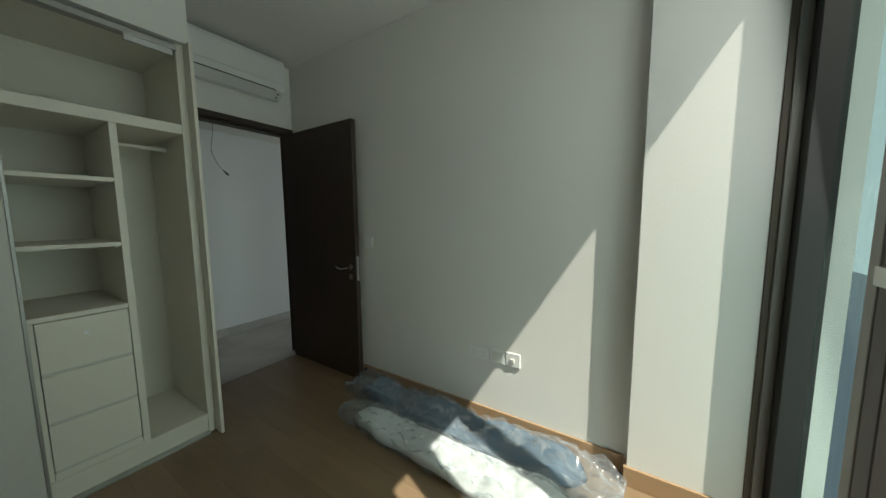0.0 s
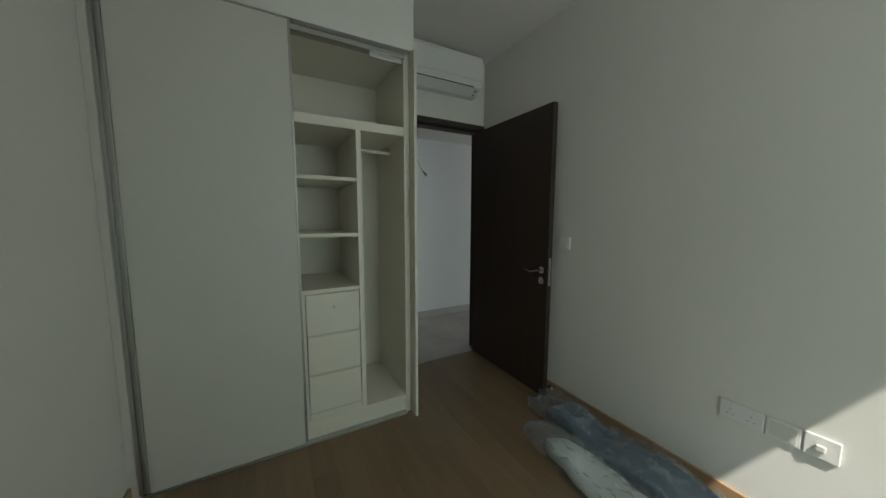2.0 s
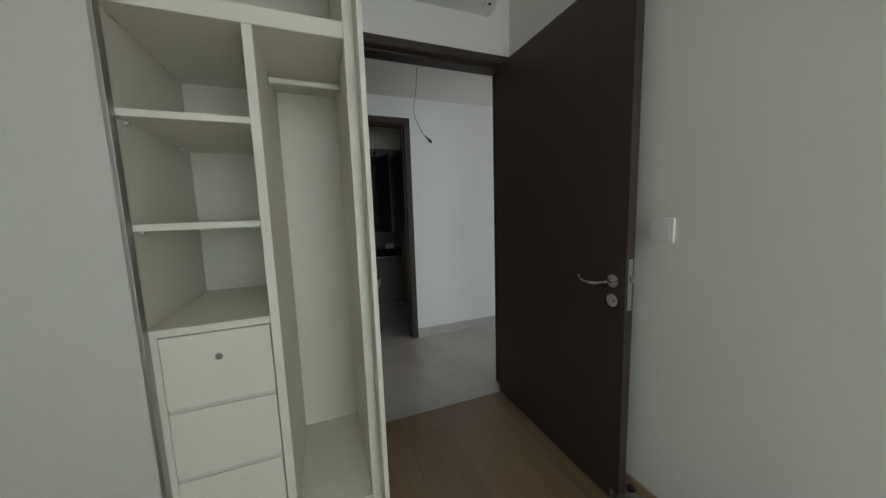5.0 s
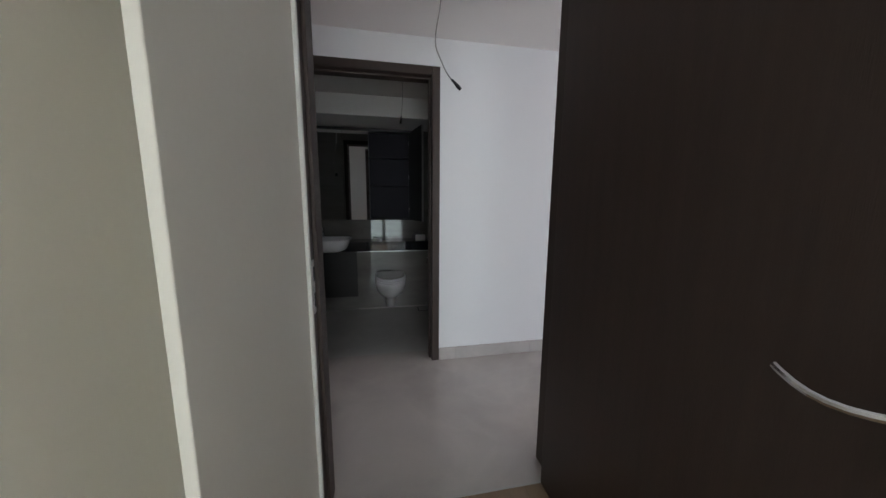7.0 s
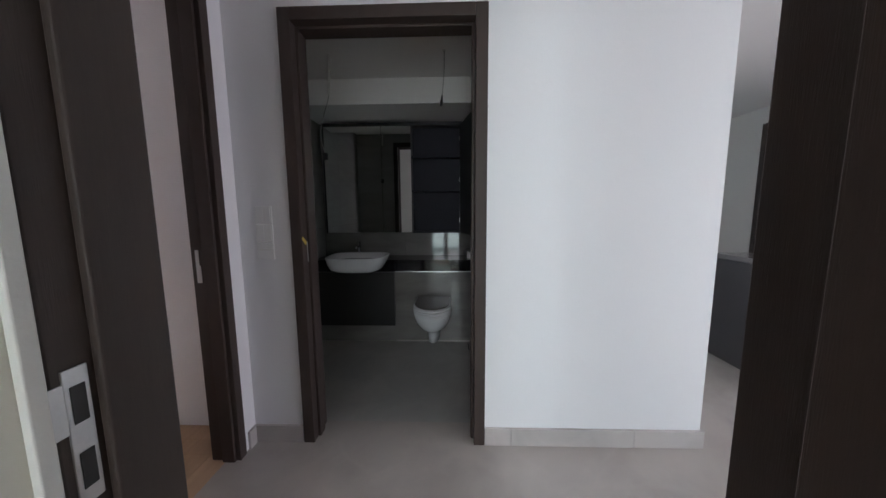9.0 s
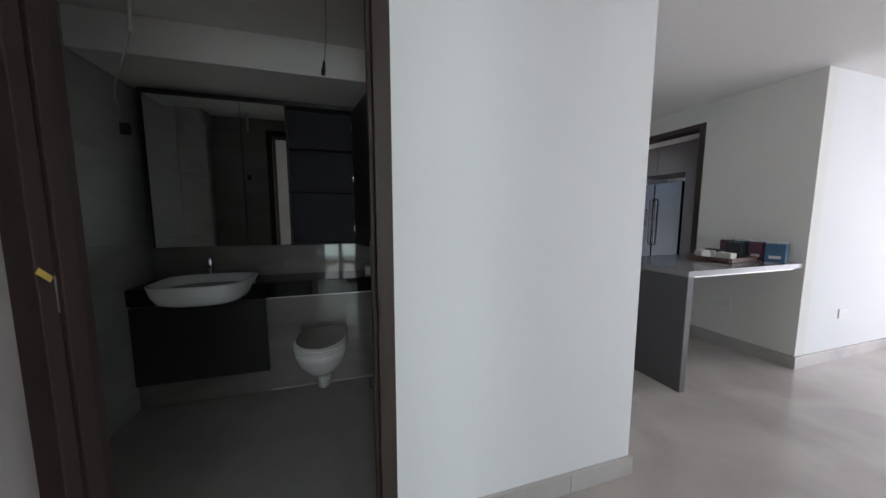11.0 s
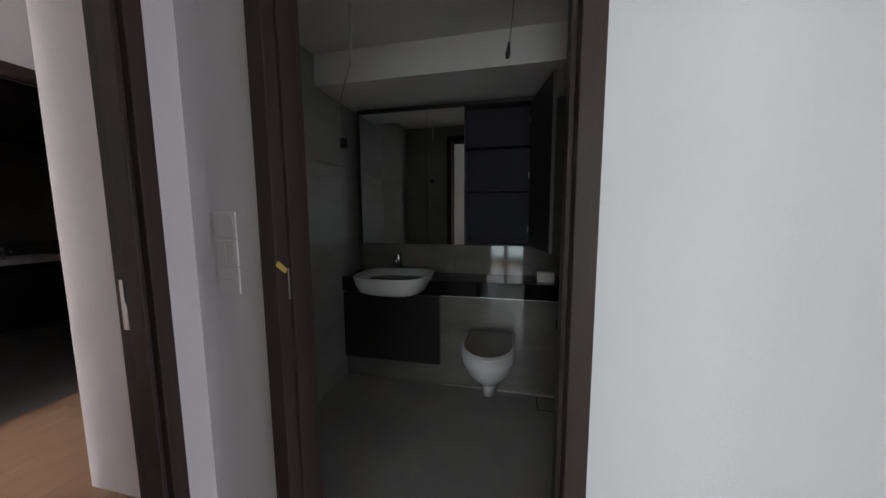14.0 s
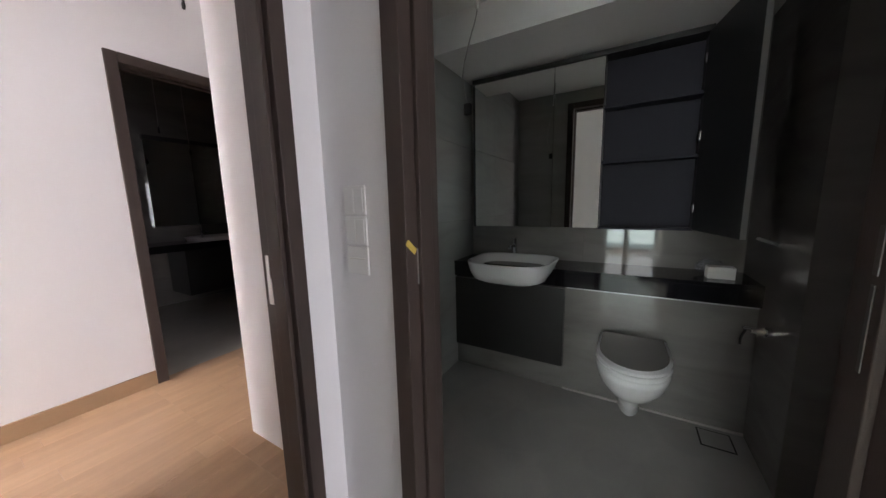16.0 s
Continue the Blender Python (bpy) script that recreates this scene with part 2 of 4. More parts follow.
# ---- building helpers ----
def box(bm, x0, y0, z0, x1, y1, z1, bevel=0.0):
    """A box between two corners, its edges rounded by bevel."""
    lo, hi = Vector((min(x0, x1), min(y0, y1), min(z0, z1))), Vector((max(x0, x1), max(y0, y1), max(z0, z1)))
    r = bmesh.ops.create_cube(bm, size=1.0)
    vs = r["verts"]
    for v in vs:
        v.co = Vector([(lo[i] + hi[i]) / 2 + v.co[i] * (hi[i] - lo[i]) for i in range(3)])
    if bevel:
        es = list({e for v in vs for e in v.link_edges})
        bmesh.ops.bevel(bm, geom=es, offset=bevel, segments=2, affect="EDGES", profile=0.5)
    return bm


def boxes(*args, bevel=0.0):
    bm = bmesh.new()
    for a in args:
        box(bm, *a, bevel=bevel)
    return bm


def rod(bm, a, b, r0, r1=None, sides=12):
    """A round bar from a to b."""
    a, b = Vector(a), Vector(b)
    d = b - a
    m = Matrix.Translation((a + b) / 2) @ d.to_track_quat("Z", "Y").to_matrix().to_4x4()
    bmesh.ops.create_cone(bm, cap_ends=True, segments=sides, radius1=r0, radius2=r0 if r1 is None else r1, depth=d.length, matrix=m)
    return bm


def pipe(bm, pts, r, sides=8):
    """A bent round bar through points."""
    pts = [Vector(p) for p in pts]
    rings = []
    for i, p in enumerate(pts):
        d = (pts[min(i + 1, len(pts) - 1)] - pts[max(i - 1, 0)]).normalized()
        u = d.orthogonal().normalized() if i == 0 else (rings_u - d * rings_u.dot(d)).normalized()
        rings_u = u
        w = d.cross(u)
        rings.append([bm.verts.new(p + r * (math.cos(2 * math.pi * k / sides) * u + math.sin(2 * math.pi * k / sides) * w)) for k in range(sides)])
    for a, b in zip(rings, rings[1:]):
        for k in range(sides):
            bm.faces.new((a[k], a[(k + 1) % sides], b[(k + 1) % sides], b[k]))
    bm.faces.new(rings[0][::-1])
    bm.faces.new(rings[-1])
    return bm


def loft(bm, rings, cap=True):
    """Skins closed rings of equally many points."""
    vr = [[bm.verts.new(p) for p in ring] for ring in rings]
    n = len(vr[0])
    for a, b in zip(vr, vr[1:]):
        for k in range(n):
            bm.faces.new((a[k], a[(k + 1) % n], b[(k + 1) % n], b[k]))
    if cap:
        bm.faces.new(vr[0][::-1])
        bm.faces.new(vr[-1])
    return bm


def part(name, bm, mat, parent=None, label="", smooth=False):
    me = bpy.data.meshes.new(name)
    bmesh.ops.recalc_face_normals(bm, faces=bm.faces)
    bm.to_mesh(me)
    bm.free()
    me.materials.append(mat)
    if smooth:
        me.polygons.foreach_set("use_smooth", [True] * len(me.polygons))
    ob = new(name, me)
    if parent is not None:
        ob.parent = parent
        up, top = Vector(), parent
        while top is not None:
            up += top.location
            top = top.parent
        me.transform(Matrix.Translation(-up))
    if label:
        ob["label"] = label
    return ob


def thing(name, at, label, category, group=""):
    """An Empty at a thing's base; its parts are given in world places."""
    ob = new(name)
    ob.location = at
    ob.empty_display_size = 0.05
    return tagged(ob, label, category, group)


def structure(name, bm, mat, label, category="wall"):
    return tagged(part(name, bm, mat), label, category, kind="structure")


# ---- large structure ----
BED_H, HALL_H, BATH_H = 2.72, 2.29, 2.22
structure("wall_bedroom_east", boxes((0, -3.35, 0, 0.1, -0.08, BED_H), (0.015, -0.0799, 0, 0.1, 0.055, BED_H)), PAINT, "cream-white painted bedroom wall with sunlight on it")
structure("wall_bedroom_pier", boxes((-0.078, -3.35, 0, -0.001, -2.905, BED_H)), PAINT, "cream-white painted pier beside the window")
structure("wall_bedroom_west", boxes((-2.55, -3.35, 0, -2.42, 0.055, BED_H)), PAINT, "cream-white painted wall beside the wardrobe")
structure("wall_bedroom_door", boxes((-2.42, -0.08, 0, -1.02, 0.055, BED_H), (-1.02, -0.08, 2.17, 0.015, 0.055, BED_H)),
          PAINT, "cream-white painted wall round the bedroom door")
structure("wall_bedroom_bulkhead", boxes((-2.42, -0.70, 2.325, -0.985, -0.08, BED_H)), PAINT, "cream-white bulkhead above the wardrobe")
structure("wall_south_bedroom", boxes((-2.55, -3.55, 0, -1.45, -3.35, BED_H), (-1.45, -3.55, 2.685, -0.078, -3.35, BED_H), (-0.078, -3.55, 0, 0.1, -3.35, BED_H)),
          PAINT, "cream-white painted wall round the bedroom window")
structure("ceiling_bedroom", boxes((-2.55, -3.55, BED_H, 0.1, 0.055, BED_H + 0.1)), CEIL, "white painted bedroom ceiling", "ceiling")
structure("floor_bedroom_base", boxes((-2.55, -3.55, -0.12, 0.1, -0.075, -0.016)), GROUT, "screed under the bedroom planks", "floor")

# corridor, living room and kitchen
structure("floor_marble", boxes((-1.60, -0.075, -0.12, 0.1, 1.064, 0.0), (-1.276, 1.064, -0.12, -0.335, 1.225, 0.0), (0.1, -3.55, -0.12, 6.2, 5.2, 0.0)), MARBLE, "pale beige honed marble floor of corridor and living room", "floor")
structure("wall_corridor_north", boxes((-1.77, 1.065, 0, -1.277, 1.2, HALL_H), (-1.277, 1.065, 2.108, -0.334, 1.2, HALL_H), (-0.334, 1.065, 0, 0.752, 1.2, HALL_H)),
          PAINT_HALL, "white painted corridor wall beside the bathroom door")
structure("wall_corridor_end", boxes((-1.66, 0.055, 0, -1.54, 0.17, HALL_H), (-1.66, 0.17, 2.12, -1.54, 0.955, HALL_H), (-1.66, 0.955, 0, -1.54, 1.065, HALL_H)),
          PAINT_HALL, "white painted wall round the master bedroom door")
structure("ceiling_corridor", boxes((-1.66, 0.055, HALL_H, 0.1, 1.2, HALL_H + 0.1), (0.1, -3.55, HALL_H, 6.2, 1.2, HALL_H + 0.1), (0.752, 1.2, HALL_H, 6.2, 5.2, HALL_H + 0.1)),
          CEIL, "white painted ceiling of corridor and living room", "ceiling")
structure("wall_bath_side", boxes((0.625, 1.2, 0, 0.752, 4.2, HALL_H)), PAINT_HALL, "white painted wall beside the dining bar")
structure("wall_kitchen", boxes((2.88, 1.47, 0, 3.0, 2.275, HALL_H), (2.88, 2.275, 2.105, 3.0, 3.17, HALL_H), (2.88, 3.17, 0, 3.0, 4.2, HALL_H)),
          PAINT, "white painted wall with the kitchen doorway")
structure("wall_living_north", boxes((3.0, 1.47, 0, 6.2, 1.59, HALL_H)), PAINT_HALL, "white painted living room wall")
# the opening in this unseen wall is made up for the fill lamp
structure("wall_living_east", boxes((6.1, -3.35, 0, 6.2, -1.95, HALL_H), (6.1, -1.95, 2.22, 6.2, 0.75, HALL_H), (6.1, 0.75, 0, 6.2, 1.47, HALL_H)), PAINT_HALL, "white painted living room end wall")
structure("wall_living_south", boxes((0.1, -3.55, 0, 0.6, -3.35, HALL_H), (0.6, -3.55, 2.22, 5.4, -3.35, HALL_H), (5.4, -3.55, 0, 6.2, -3.35, HALL_H)),
          PAINT_HALL, "white painted wall round the living room glazing")
structure("wall_bar_back", boxes((0.752, 4.08, 0, 2.88, 4.2, HALL_H)), PAINT_HALL, "white painted wall behind the dining bar")
structure("wall_kitchen_far", boxes((3.0, 5.08, 0, 6.2, 5.2, HALL_H), (6.1, 1.59, 0, 6.2, 5.08, HALL_H)), PAINT_HALL, "plain painted kitchen end wall")

# master bedroom
structure("floor_master_base", boxes((-4.9, -3.55, -0.12, -1.60, 3.2, -0.016)), GROUT, "screed under the master bedroom planks", "floor")
structure("wall_master_west", boxes((-3.55, -3.35, 0, -3.43, 1.115, 2.7), (-3.55, 1.115, 2.11, -3.43, 2.04, 2.7), (-3.55, 2.04, 0, -3.43, 3.2, 2.7)),
          PAINT_HALL, "warm white painted master bedroom wall")
structure("wall_master_partition", boxes((-2.38, 1.17, 0, -1.77, 3.2, 2.7), (-1.77, 1.0655, HALL_H, -1.66, 3.2, 2.7)), PAINT_HALL, "white painted partition in the master bedroom")
structure("wall_master_north", boxes((-3.43, 3.08, 0, -2.38, 3.2, 2.7)), PAINT_HALL, "white painted master bedroom end wall")
structure("wall_master_south", boxes((-3.55, -3.55, 0, -3.43, -3.35, 2.7), (-3.43, -3.55, 0, -2.55, -3.35, 0.4), (-3.43, -3.55, 2.2, -2.55, -3.35, 2.7)),
          PAINT_HALL, "white painted wall round the master bedroom window")
structure("ceiling_master", boxes((-5.7, -3.55, 2.7, -2.55, 3.2, 2.8), (-2.55, 0.0555, 2.7, -1.66, 3.2, 2.8)), CEIL, "white painted master bedroom ceiling", "ceiling")
structure("wall_master_inner", boxes((-2.55, 0.0555, 0, -1.66, 0.075, 2.7), (-1.66, 0.0555, HALL_H + 0.1, -1.6, 1.2, 2.7)), PAINT_HALL, "white painted back of the wardrobe wall")

# bathrooms
structure("wall_bath_west", boxes((-1.77, 1.2, 0, -1.7665, 2.72, BATH_H)), GROUT, "grey-brown stone tile bathroom wall")
structure("wall_bath_east", boxes((-0.05, 1.2, 0, 0.0, 2.72, BATH_H)), TILE_LIT, "polished grey-brown stone tile bathroom side wall")
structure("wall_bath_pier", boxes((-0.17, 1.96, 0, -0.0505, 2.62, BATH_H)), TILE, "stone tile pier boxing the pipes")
structure("wall_bath_north", boxes((-1.7665, 2.624, 0, -0.05, 2.72, BATH_H)), GROUT, "polished grey-brown stone tile wall behind the vanity")
structure("wall_bath_south", boxes((-1.762, 1.2, 0, -1.277, 1.208, BATH_H), (-1.277, 1.2, 2.108, -0.334, 1.208, BATH_H), (-0.334, 1.2, 0, -0.05, 1.208, BATH_H)),
          TILE_LIT, "stone tile round the bathroom doorway")
structure("floor_bath", boxes((-1.77, 1.2255, -0.12, 0.0, 2.72, -0.004)), TILE_FLOOR, "grey stone tile bathroom floor", "floor")
structure("ceiling_bath", boxes((-1.77, 1.2, BATH_H, 0.0, 2.085, BATH_H + 0.06)), CEIL, "white painted bathroom ceiling", "ceiling")
structure("ceiling_bath_bulkhead", boxes((-1.77, 2.085, 2.03, 0.0, 2.72, BATH_H + 0.06)), CEIL, "white painted bathroom bulkhead", "ceiling")
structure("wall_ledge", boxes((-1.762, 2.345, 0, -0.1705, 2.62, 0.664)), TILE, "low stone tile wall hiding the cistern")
structure("trim_ledge", boxes((-1.015, 2.338, 0.655, -0.1705, 2.346, 0.667)), STEEL, "thin steel trim along the low tile wall", "trim")
structure("trim_bath_floor", boxes((-1.02, 2.337, 0.0, -0.1705, 2.3449, 0.012)), MARBLE_TRIM, "pale grout line at the foot of the low wall", "trim")
structure("wall_mbath_west", boxes((-5.7, 0.6, 0, -5.6, 3.2, 2.7)), TILE, "dark stone tile wall in the master bathroom")
structure("wall_mbath_side", boxes((-5.6, 0.6, 0, -3.55, 0.7, 2.7), (-5.6, 3.1, 0, -3.55, 3.2, 2.7)), TILE, "dark stone tile side wall in the master bathroom")
structure("floor_mbath", boxes((-5.7, 0.6, -0.012, -3.49, 3.2, -0.002)), TILE_FLOOR, "grey stone tile master bathroom floor", "floor")


def tiling(wall, axis, fixed, depth, a0, a1, z0, z1, w, h, mat, joint=0.0018):
    """Tiles on a wall: axis is the way the wall runs, fixed its bare face, depth how far the tiles stand proud."""
    host = bpy.data.objects[wall]
    cache = {}
    na, nz = math.ceil((a1 - a0) / w - 1e-6), math.ceil((z1 - z0) / h - 1e-6)
    for i in range(na):
        for k in range(nz):
            p0, p1 = a0 + i * w, min(a0 + (i + 1) * w, a1)
            q0, q1 = z0 + k * h, min(z0 + (k + 1) * h, z1)
            key = (round(p1 - p0, 3), round(q1 - q0, 3))
            if key not in cache:
                l, t = key[0] / 2 - joint / 2, key[1] / 2 - joint / 2
                bm = bmesh.new()
                d0, d1 = sorted((0.0, depth))
                if axis == "x":
                    box(bm, -l, d0, -t, l, d1, t)
                else:
                    box(bm, d0, -l, -t, d1, l, t)
                me = bpy.data.meshes.new("tile")
                bm.to_mesh(me)
                bm.free()
                me.materials.append(mat)
                cache[key] = me
            ob = new("tile", cache[key])
            ob.parent = host
            mid = (p0 + p1) / 2
            ob.location = (mid, fixed, (q0 + q1) / 2) if axis == "x" else (fixed, mid, (q0 + q1) / 2)


tiling("wall_bath_west", "y", -1.7664, 0.0045, 1.2085, 2.6235, 0.0, BATH_H, 0.71, 0.525, TILE_LIT)
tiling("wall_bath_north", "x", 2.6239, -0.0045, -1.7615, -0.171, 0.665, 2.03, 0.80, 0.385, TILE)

# outside
structure("ground", boxes((-400, -400, -20.2, 400, 400, -20.0)), CONCRETE, "pale paved ground far below the windows", "ground")


# ---- skirting ----
def skirting(name, bm, mat, label):
    return structure(name, bm, mat, label, "baseboard")


skirting("baseboard_bedroom_east", boxes((-0.014, -2.890, 0, 0.0, -0.093, 0.10), bevel=0.003), OAK_TRIM, "oak skirting along the bedroom wall")
skirting("baseboard_bedroom_pier", boxes((-0.092, -3.345, 0, -0.078, -2.891, 0.10), (-0.078, -2.905, 0, -0.015, -2.891, 0.10), bevel=0.003), OAK_TRIM, "oak skirting round the pier")
skirting("baseboard_bedroom_west", boxes((-2.42, -3.345, 0, -2.406, -0.72, 0.10), bevel=0.003), OAK_TRIM, "oak skirting beside the wardrobe")
base_n = tagged(new("baseboard_corridor_north"), "polished marble skirting along the corridor wall", "baseboard", kind="structure")
for a, b in ((-1.54, -1.2785), (-0.333, -0.20), (-0.199, 0.42), (0.421, 0.766)):
    part("slab", boxes((a, 1.05, 0, b, 1.065, 0.093), bevel=0.002), MARBLE_TRIM, base_n)
part("slab", boxes((0.752, 1.0655, 0, 0.766, 1.9, 0.093), (0.752, 1.901, 0, 0.766, 4.08, 0.093), bevel=0.002), MARBLE_TRIM, base_n)
skirting("baseboard_corridor_end", boxes((-1.54, 1.0, 0, -1.526, 1.05, 0.093), bevel=0.002), MARBLE_TRIM, "polished marble skirting in the corridor corner")
skirting("baseboard_kitchen_wall", boxes((2.866, 1.456, 0, 2.88, 2.262, 0.10), (2.866, 3.183, 0, 2.88, 4.08, 0.10), bevel=0.002), MARBLE_TRIM, "marble skirting below the dining bar")
skirting("baseboard_living_north", boxes((2.8805, 1.456, 0, 6.1, 1.47, 0.10), bevel=0.002), MARBLE_TRIM, "marble skirting along the living room wall")
skirting("baseboard_master_west", boxes((-3.43, -3.35, 0, -3.416, 1.103, 0.10), (-3.43, 2.052, 0, -3.416, 3.08, 0.10), bevel=0.003), OAK_TRIM, "oak skirting along the master bedroom wall")


# ---- door frames and doors ----
def door_frame(name, axis, a0, a1, n0, n1, top, label, rebate, face=0.055):
    """Dark timber lining in a wall opening. axis: the way the wall runs; a0, a1: the opening; n0, n1: the lining's depth."""
    ob = tagged(new(name), label, "door frame", kind="structure")

    def b(p0, p1, q0, q1, z0, z1):
        return boxes((p0, q0, z0, p1, q1, z1) if axis == "x" else (q0, p0, z0, q1, p1, z1), bevel=0.003)

    r0, r1 = rebate
    part("jamb", b(a0, a0 + face, n0, n1, 0, top), WENGE_FRAME, ob)
    part("jamb", b(a1 - face, a1, n0, n1, 0, top), WENGE_FRAME, ob)
    part("head", b(a0 + face + 0.0005, a1 - face - 0.0005, n0, n1, top - face, top), WENGE_FRAME, ob)
    s = 0.014
    part("door_stop", b(a0 + face, a0 + face + s, r0, r1, 0, top - face - 0.001), WENGE_FRAME, ob)
    part("door_stop", b(a1 - face - s, a1 - face, r0, r1, 0, top - face - 0.001), WENGE_FRAME, ob)
    part("door_stop", b(a0 + face + s + 0.0005, a1 - face - s - 0.0005, r0, r1, top - face - s, top - face - 0.001), WENGE_FRAME, ob)
    return ob


fr_bed = door_frame("door_frame_bedroom", "x", -1.02, 0.015, -0.092, 0.067, 2.172, "dark wenge timber frame of the bedroom doorway", (-0.045, 0.055), face=0.045)
fr_bath = door_frame("door_frame_bathroom", "x", -1.277, -0.334, 1.05, 1.215, 2.108, "dark wenge timber frame of the bathroom doorway", (1.10, 1.16))
fr_mas = door_frame("door_frame_master", "y", 0.17, 0.970, -1.672, -1.528, 2.12, "dark wenge timber frame of the master bedroom doorway", (-1.61, -1.55), face=0.045)
fr_mb = door_frame("door_frame_master_bathroom", "y", 1.105, 2.05, -3.565, -3.415, 2.12, "dark wenge timber frame of the master bathroom doorway", (-3.53, -3.49), face=0.06)
fr_k = door_frame("door_frame_kitchen", "y", 2.264, 3.18, 2.868, 3.012, 2.115, "dark wenge timber frame of the kitchen doorway", (2.93, 2.98), face=0.05)

part("strike_plate", boxes((-0.9758, -0.080, 0.822, -0.9728, -0.052, 1.008), (-0.9758, -0.100, 0.925, -0.9732, -0.078, 0.992), bevel=0.001), STEEL, fr_bed, "brushed steel strike plate")
part("latch_hole", boxes((-0.9727, -0.074, 0.845, -0.9715, -0.058, 0.895)), DARK, fr_bed, "dark latch slot")
part("latch_hole", boxes((-0.9727, -0.074, 0.935, -0.9715, -0.058, 0.985)), DARK, fr_bed, "dark latch slot")
part("strike_plate", boxes((-1.222, 1.096, 0.955, -1.2195, 1.122, 1.055), bevel=0.001), STEEL, fr_bath, "brushed steel strike plate")
part("latch_hole", boxes((-1.2195, 1.102, 0.985, -1.2188, 1.116, 1.03)), DARK, fr_bath, "dark latch slot")
part("strike_plate", boxes((-1.652, 0.9225, 0.885, -1.630, 0.9252, 0.965), (-1.652, 0.9225, 0.965, -1.636, 0.9252, 1.035), bevel=0.001), STEEL, fr_mas, "brushed steel strike plate")
scrap = bmesh.new()
box(scrap, -0.001, -0.024, -0.0085, 0.001, 0.024, 0.0085, bevel=0.0005)
bmesh.ops.transform(scrap, matrix=Matrix.Translation((-1.2205, 1.070, 1.062)) @ Matrix.Rotation(radians(-40), 4, "X"), verts=scrap.verts)
part("tape_scrap", scrap, TAPE, fr_bath, "scrap of yellow masking tape")


def lever(parent, base, out, along, name="door_handle"):
    """A lever on a round rose, with a round lock rose below it."""
    p, o, a = Vector(base), Vector(out), Vector(along)
    arc = [p, p + o * 0.042] + [p + o * (0.050 + 0.012 * math.sin(math.pi * u)) + a * (0.008 + 0.125 * u) + Vector((0, 0, 0.004 - 0.022 * math.sin(math.pi * (0.1 + 0.75 * u)) + 0.010 * u)) for u in (0, 0.15, 0.3, 0.45, 0.6, 0.75, 0.9, 1.0)]
    h = part(name, pipe(rod(bmesh.new(), p, p + o * 0.009, 0.026, sides=24), arc, 0.0068, 10), CHROME, parent, "chrome lever handle")
    q = p - Vector((0, 0, 0.078))
    part("lock_rose", rod(rod(bmesh.new(), q, q + o * 0.010, 0.026, sides=20), q + o * 0.009, q + o * 0.016, 0.010, sides=12), CHROME, parent, "chrome lock rose")
    return h


# bedroom door, open against the side wall
bed_door = thing("bedroom_door", (-0.098, -0.02, 0), "dark wenge veneer door standing open beside the wall", "door")
part("leaf", boxes((-0.092, -0.996, 0.006, -0.050, -0.080, 2.105), bevel=0.002), WENGE, bed_door)
lever(bed_door, (-0.092, -0.945, 0.950), (-1, 0, 0), (0, 1, 0))
lever(bed_door, (-0.050, -0.945, 0.950), (0.5, 0, 0), (0, 1, 0))
part("lock_plate", boxes((-0.081, -0.9985, 0.84, -0.061, -0.9955, 1.04), bevel=0.001), STEEL, bed_door, "brushed steel lock face plate")
part("latch", boxes((-0.078, -1.007, 0.95, -0.064, -0.998, 0.975), bevel=0.002), CHROME, bed_door)
for z in (0.25, 1.05, 1.85):
    part("hinge", rod(bmesh.new(), (-0.044, -0.088, z - 0.05), (-0.044, -0.088, z + 0.05), 0.006), STEEL, bed_door)
stop = thing("door_stop_buffer", (-0.014, -0.985, 0.07), "small black rubber door stop on the skirting", "door stop")
part("stem", rod(bmesh.new(), (-0.0145, -1.01, 0.075), (-0.030, -1.01, 0.075), 0.010), CHROME, stop)
part("buffer", rod(bmesh.new(), (-0.030, -1.01, 0.075), (-0.046, -1.01, 0.075), 0.016, 0.014), DARK, stop)
part("hinge_plate", boxes((-0.4055, 1.118, 1.055, -0.4032, 1.131, 1.13), bevel=0.001), HINGE, fr_bath, "dull bronze hinge plate")
part("hinge_plate", boxes((-0.4055, 1.120, 0.90, -0.4032, 1.129, 1.04), bevel=0.001), HINGE, fr_bath, "dull bronze hinge plate")

structure("wall_filler", boxes((-0.9855, -0.112, 0.0, -0.973, -0.0925, 2.17), bevel=0.002), PAINT, "narrow plastered strip between wardrobe and door frame", "wall")


# ---- bedroom: window ----
win = tagged(new("window_1"), "tall bronze-framed sliding window in sunlight", "window", kind="structure")


def upright(x0, x1, y0=-3.50, y1=-3.40, z0=0.0, z1=2.685, name="window_frame", mat=BRONZE):
    part(name, boxes((x0, y0, z0, x1, y1, z1), bevel=0.003), mat, win)


upright(-0.084, -0.0785, -3.3505, -3.328, mat=BROWN_SEAL, name="cover_strip")
upright(-0.092, -0.0785, -3.385, -3.351)
upright(-0.153, -0.0785, -3.470, -3.3855, 0.051, 2.644, "brush_seal", DARK)
upright(-1.45, -1.37, -3.53, -3.36)
part("window_frame", boxes((-1.369, -3.53, 0, -0.0935, -3.36, 0.05), bevel=0.003), BRONZE, win)
part("window_frame", boxes((-1.369, -3.53, 2.645, -0.0935, -3.36, 2.685), bevel=0.003), BRONZE, win)
upright(-0.687, -0.645, -3.49, -3.36, 0.051, 2.644, "sash_stile")
upright(-0.745, -0.6875, -3.49, -3.362, 0.051, 2.644, "sash_stile", WENGE)
upright(-1.215, -1.085, -3.49, -3.42, 0.051, 2.644, "sash_stile")
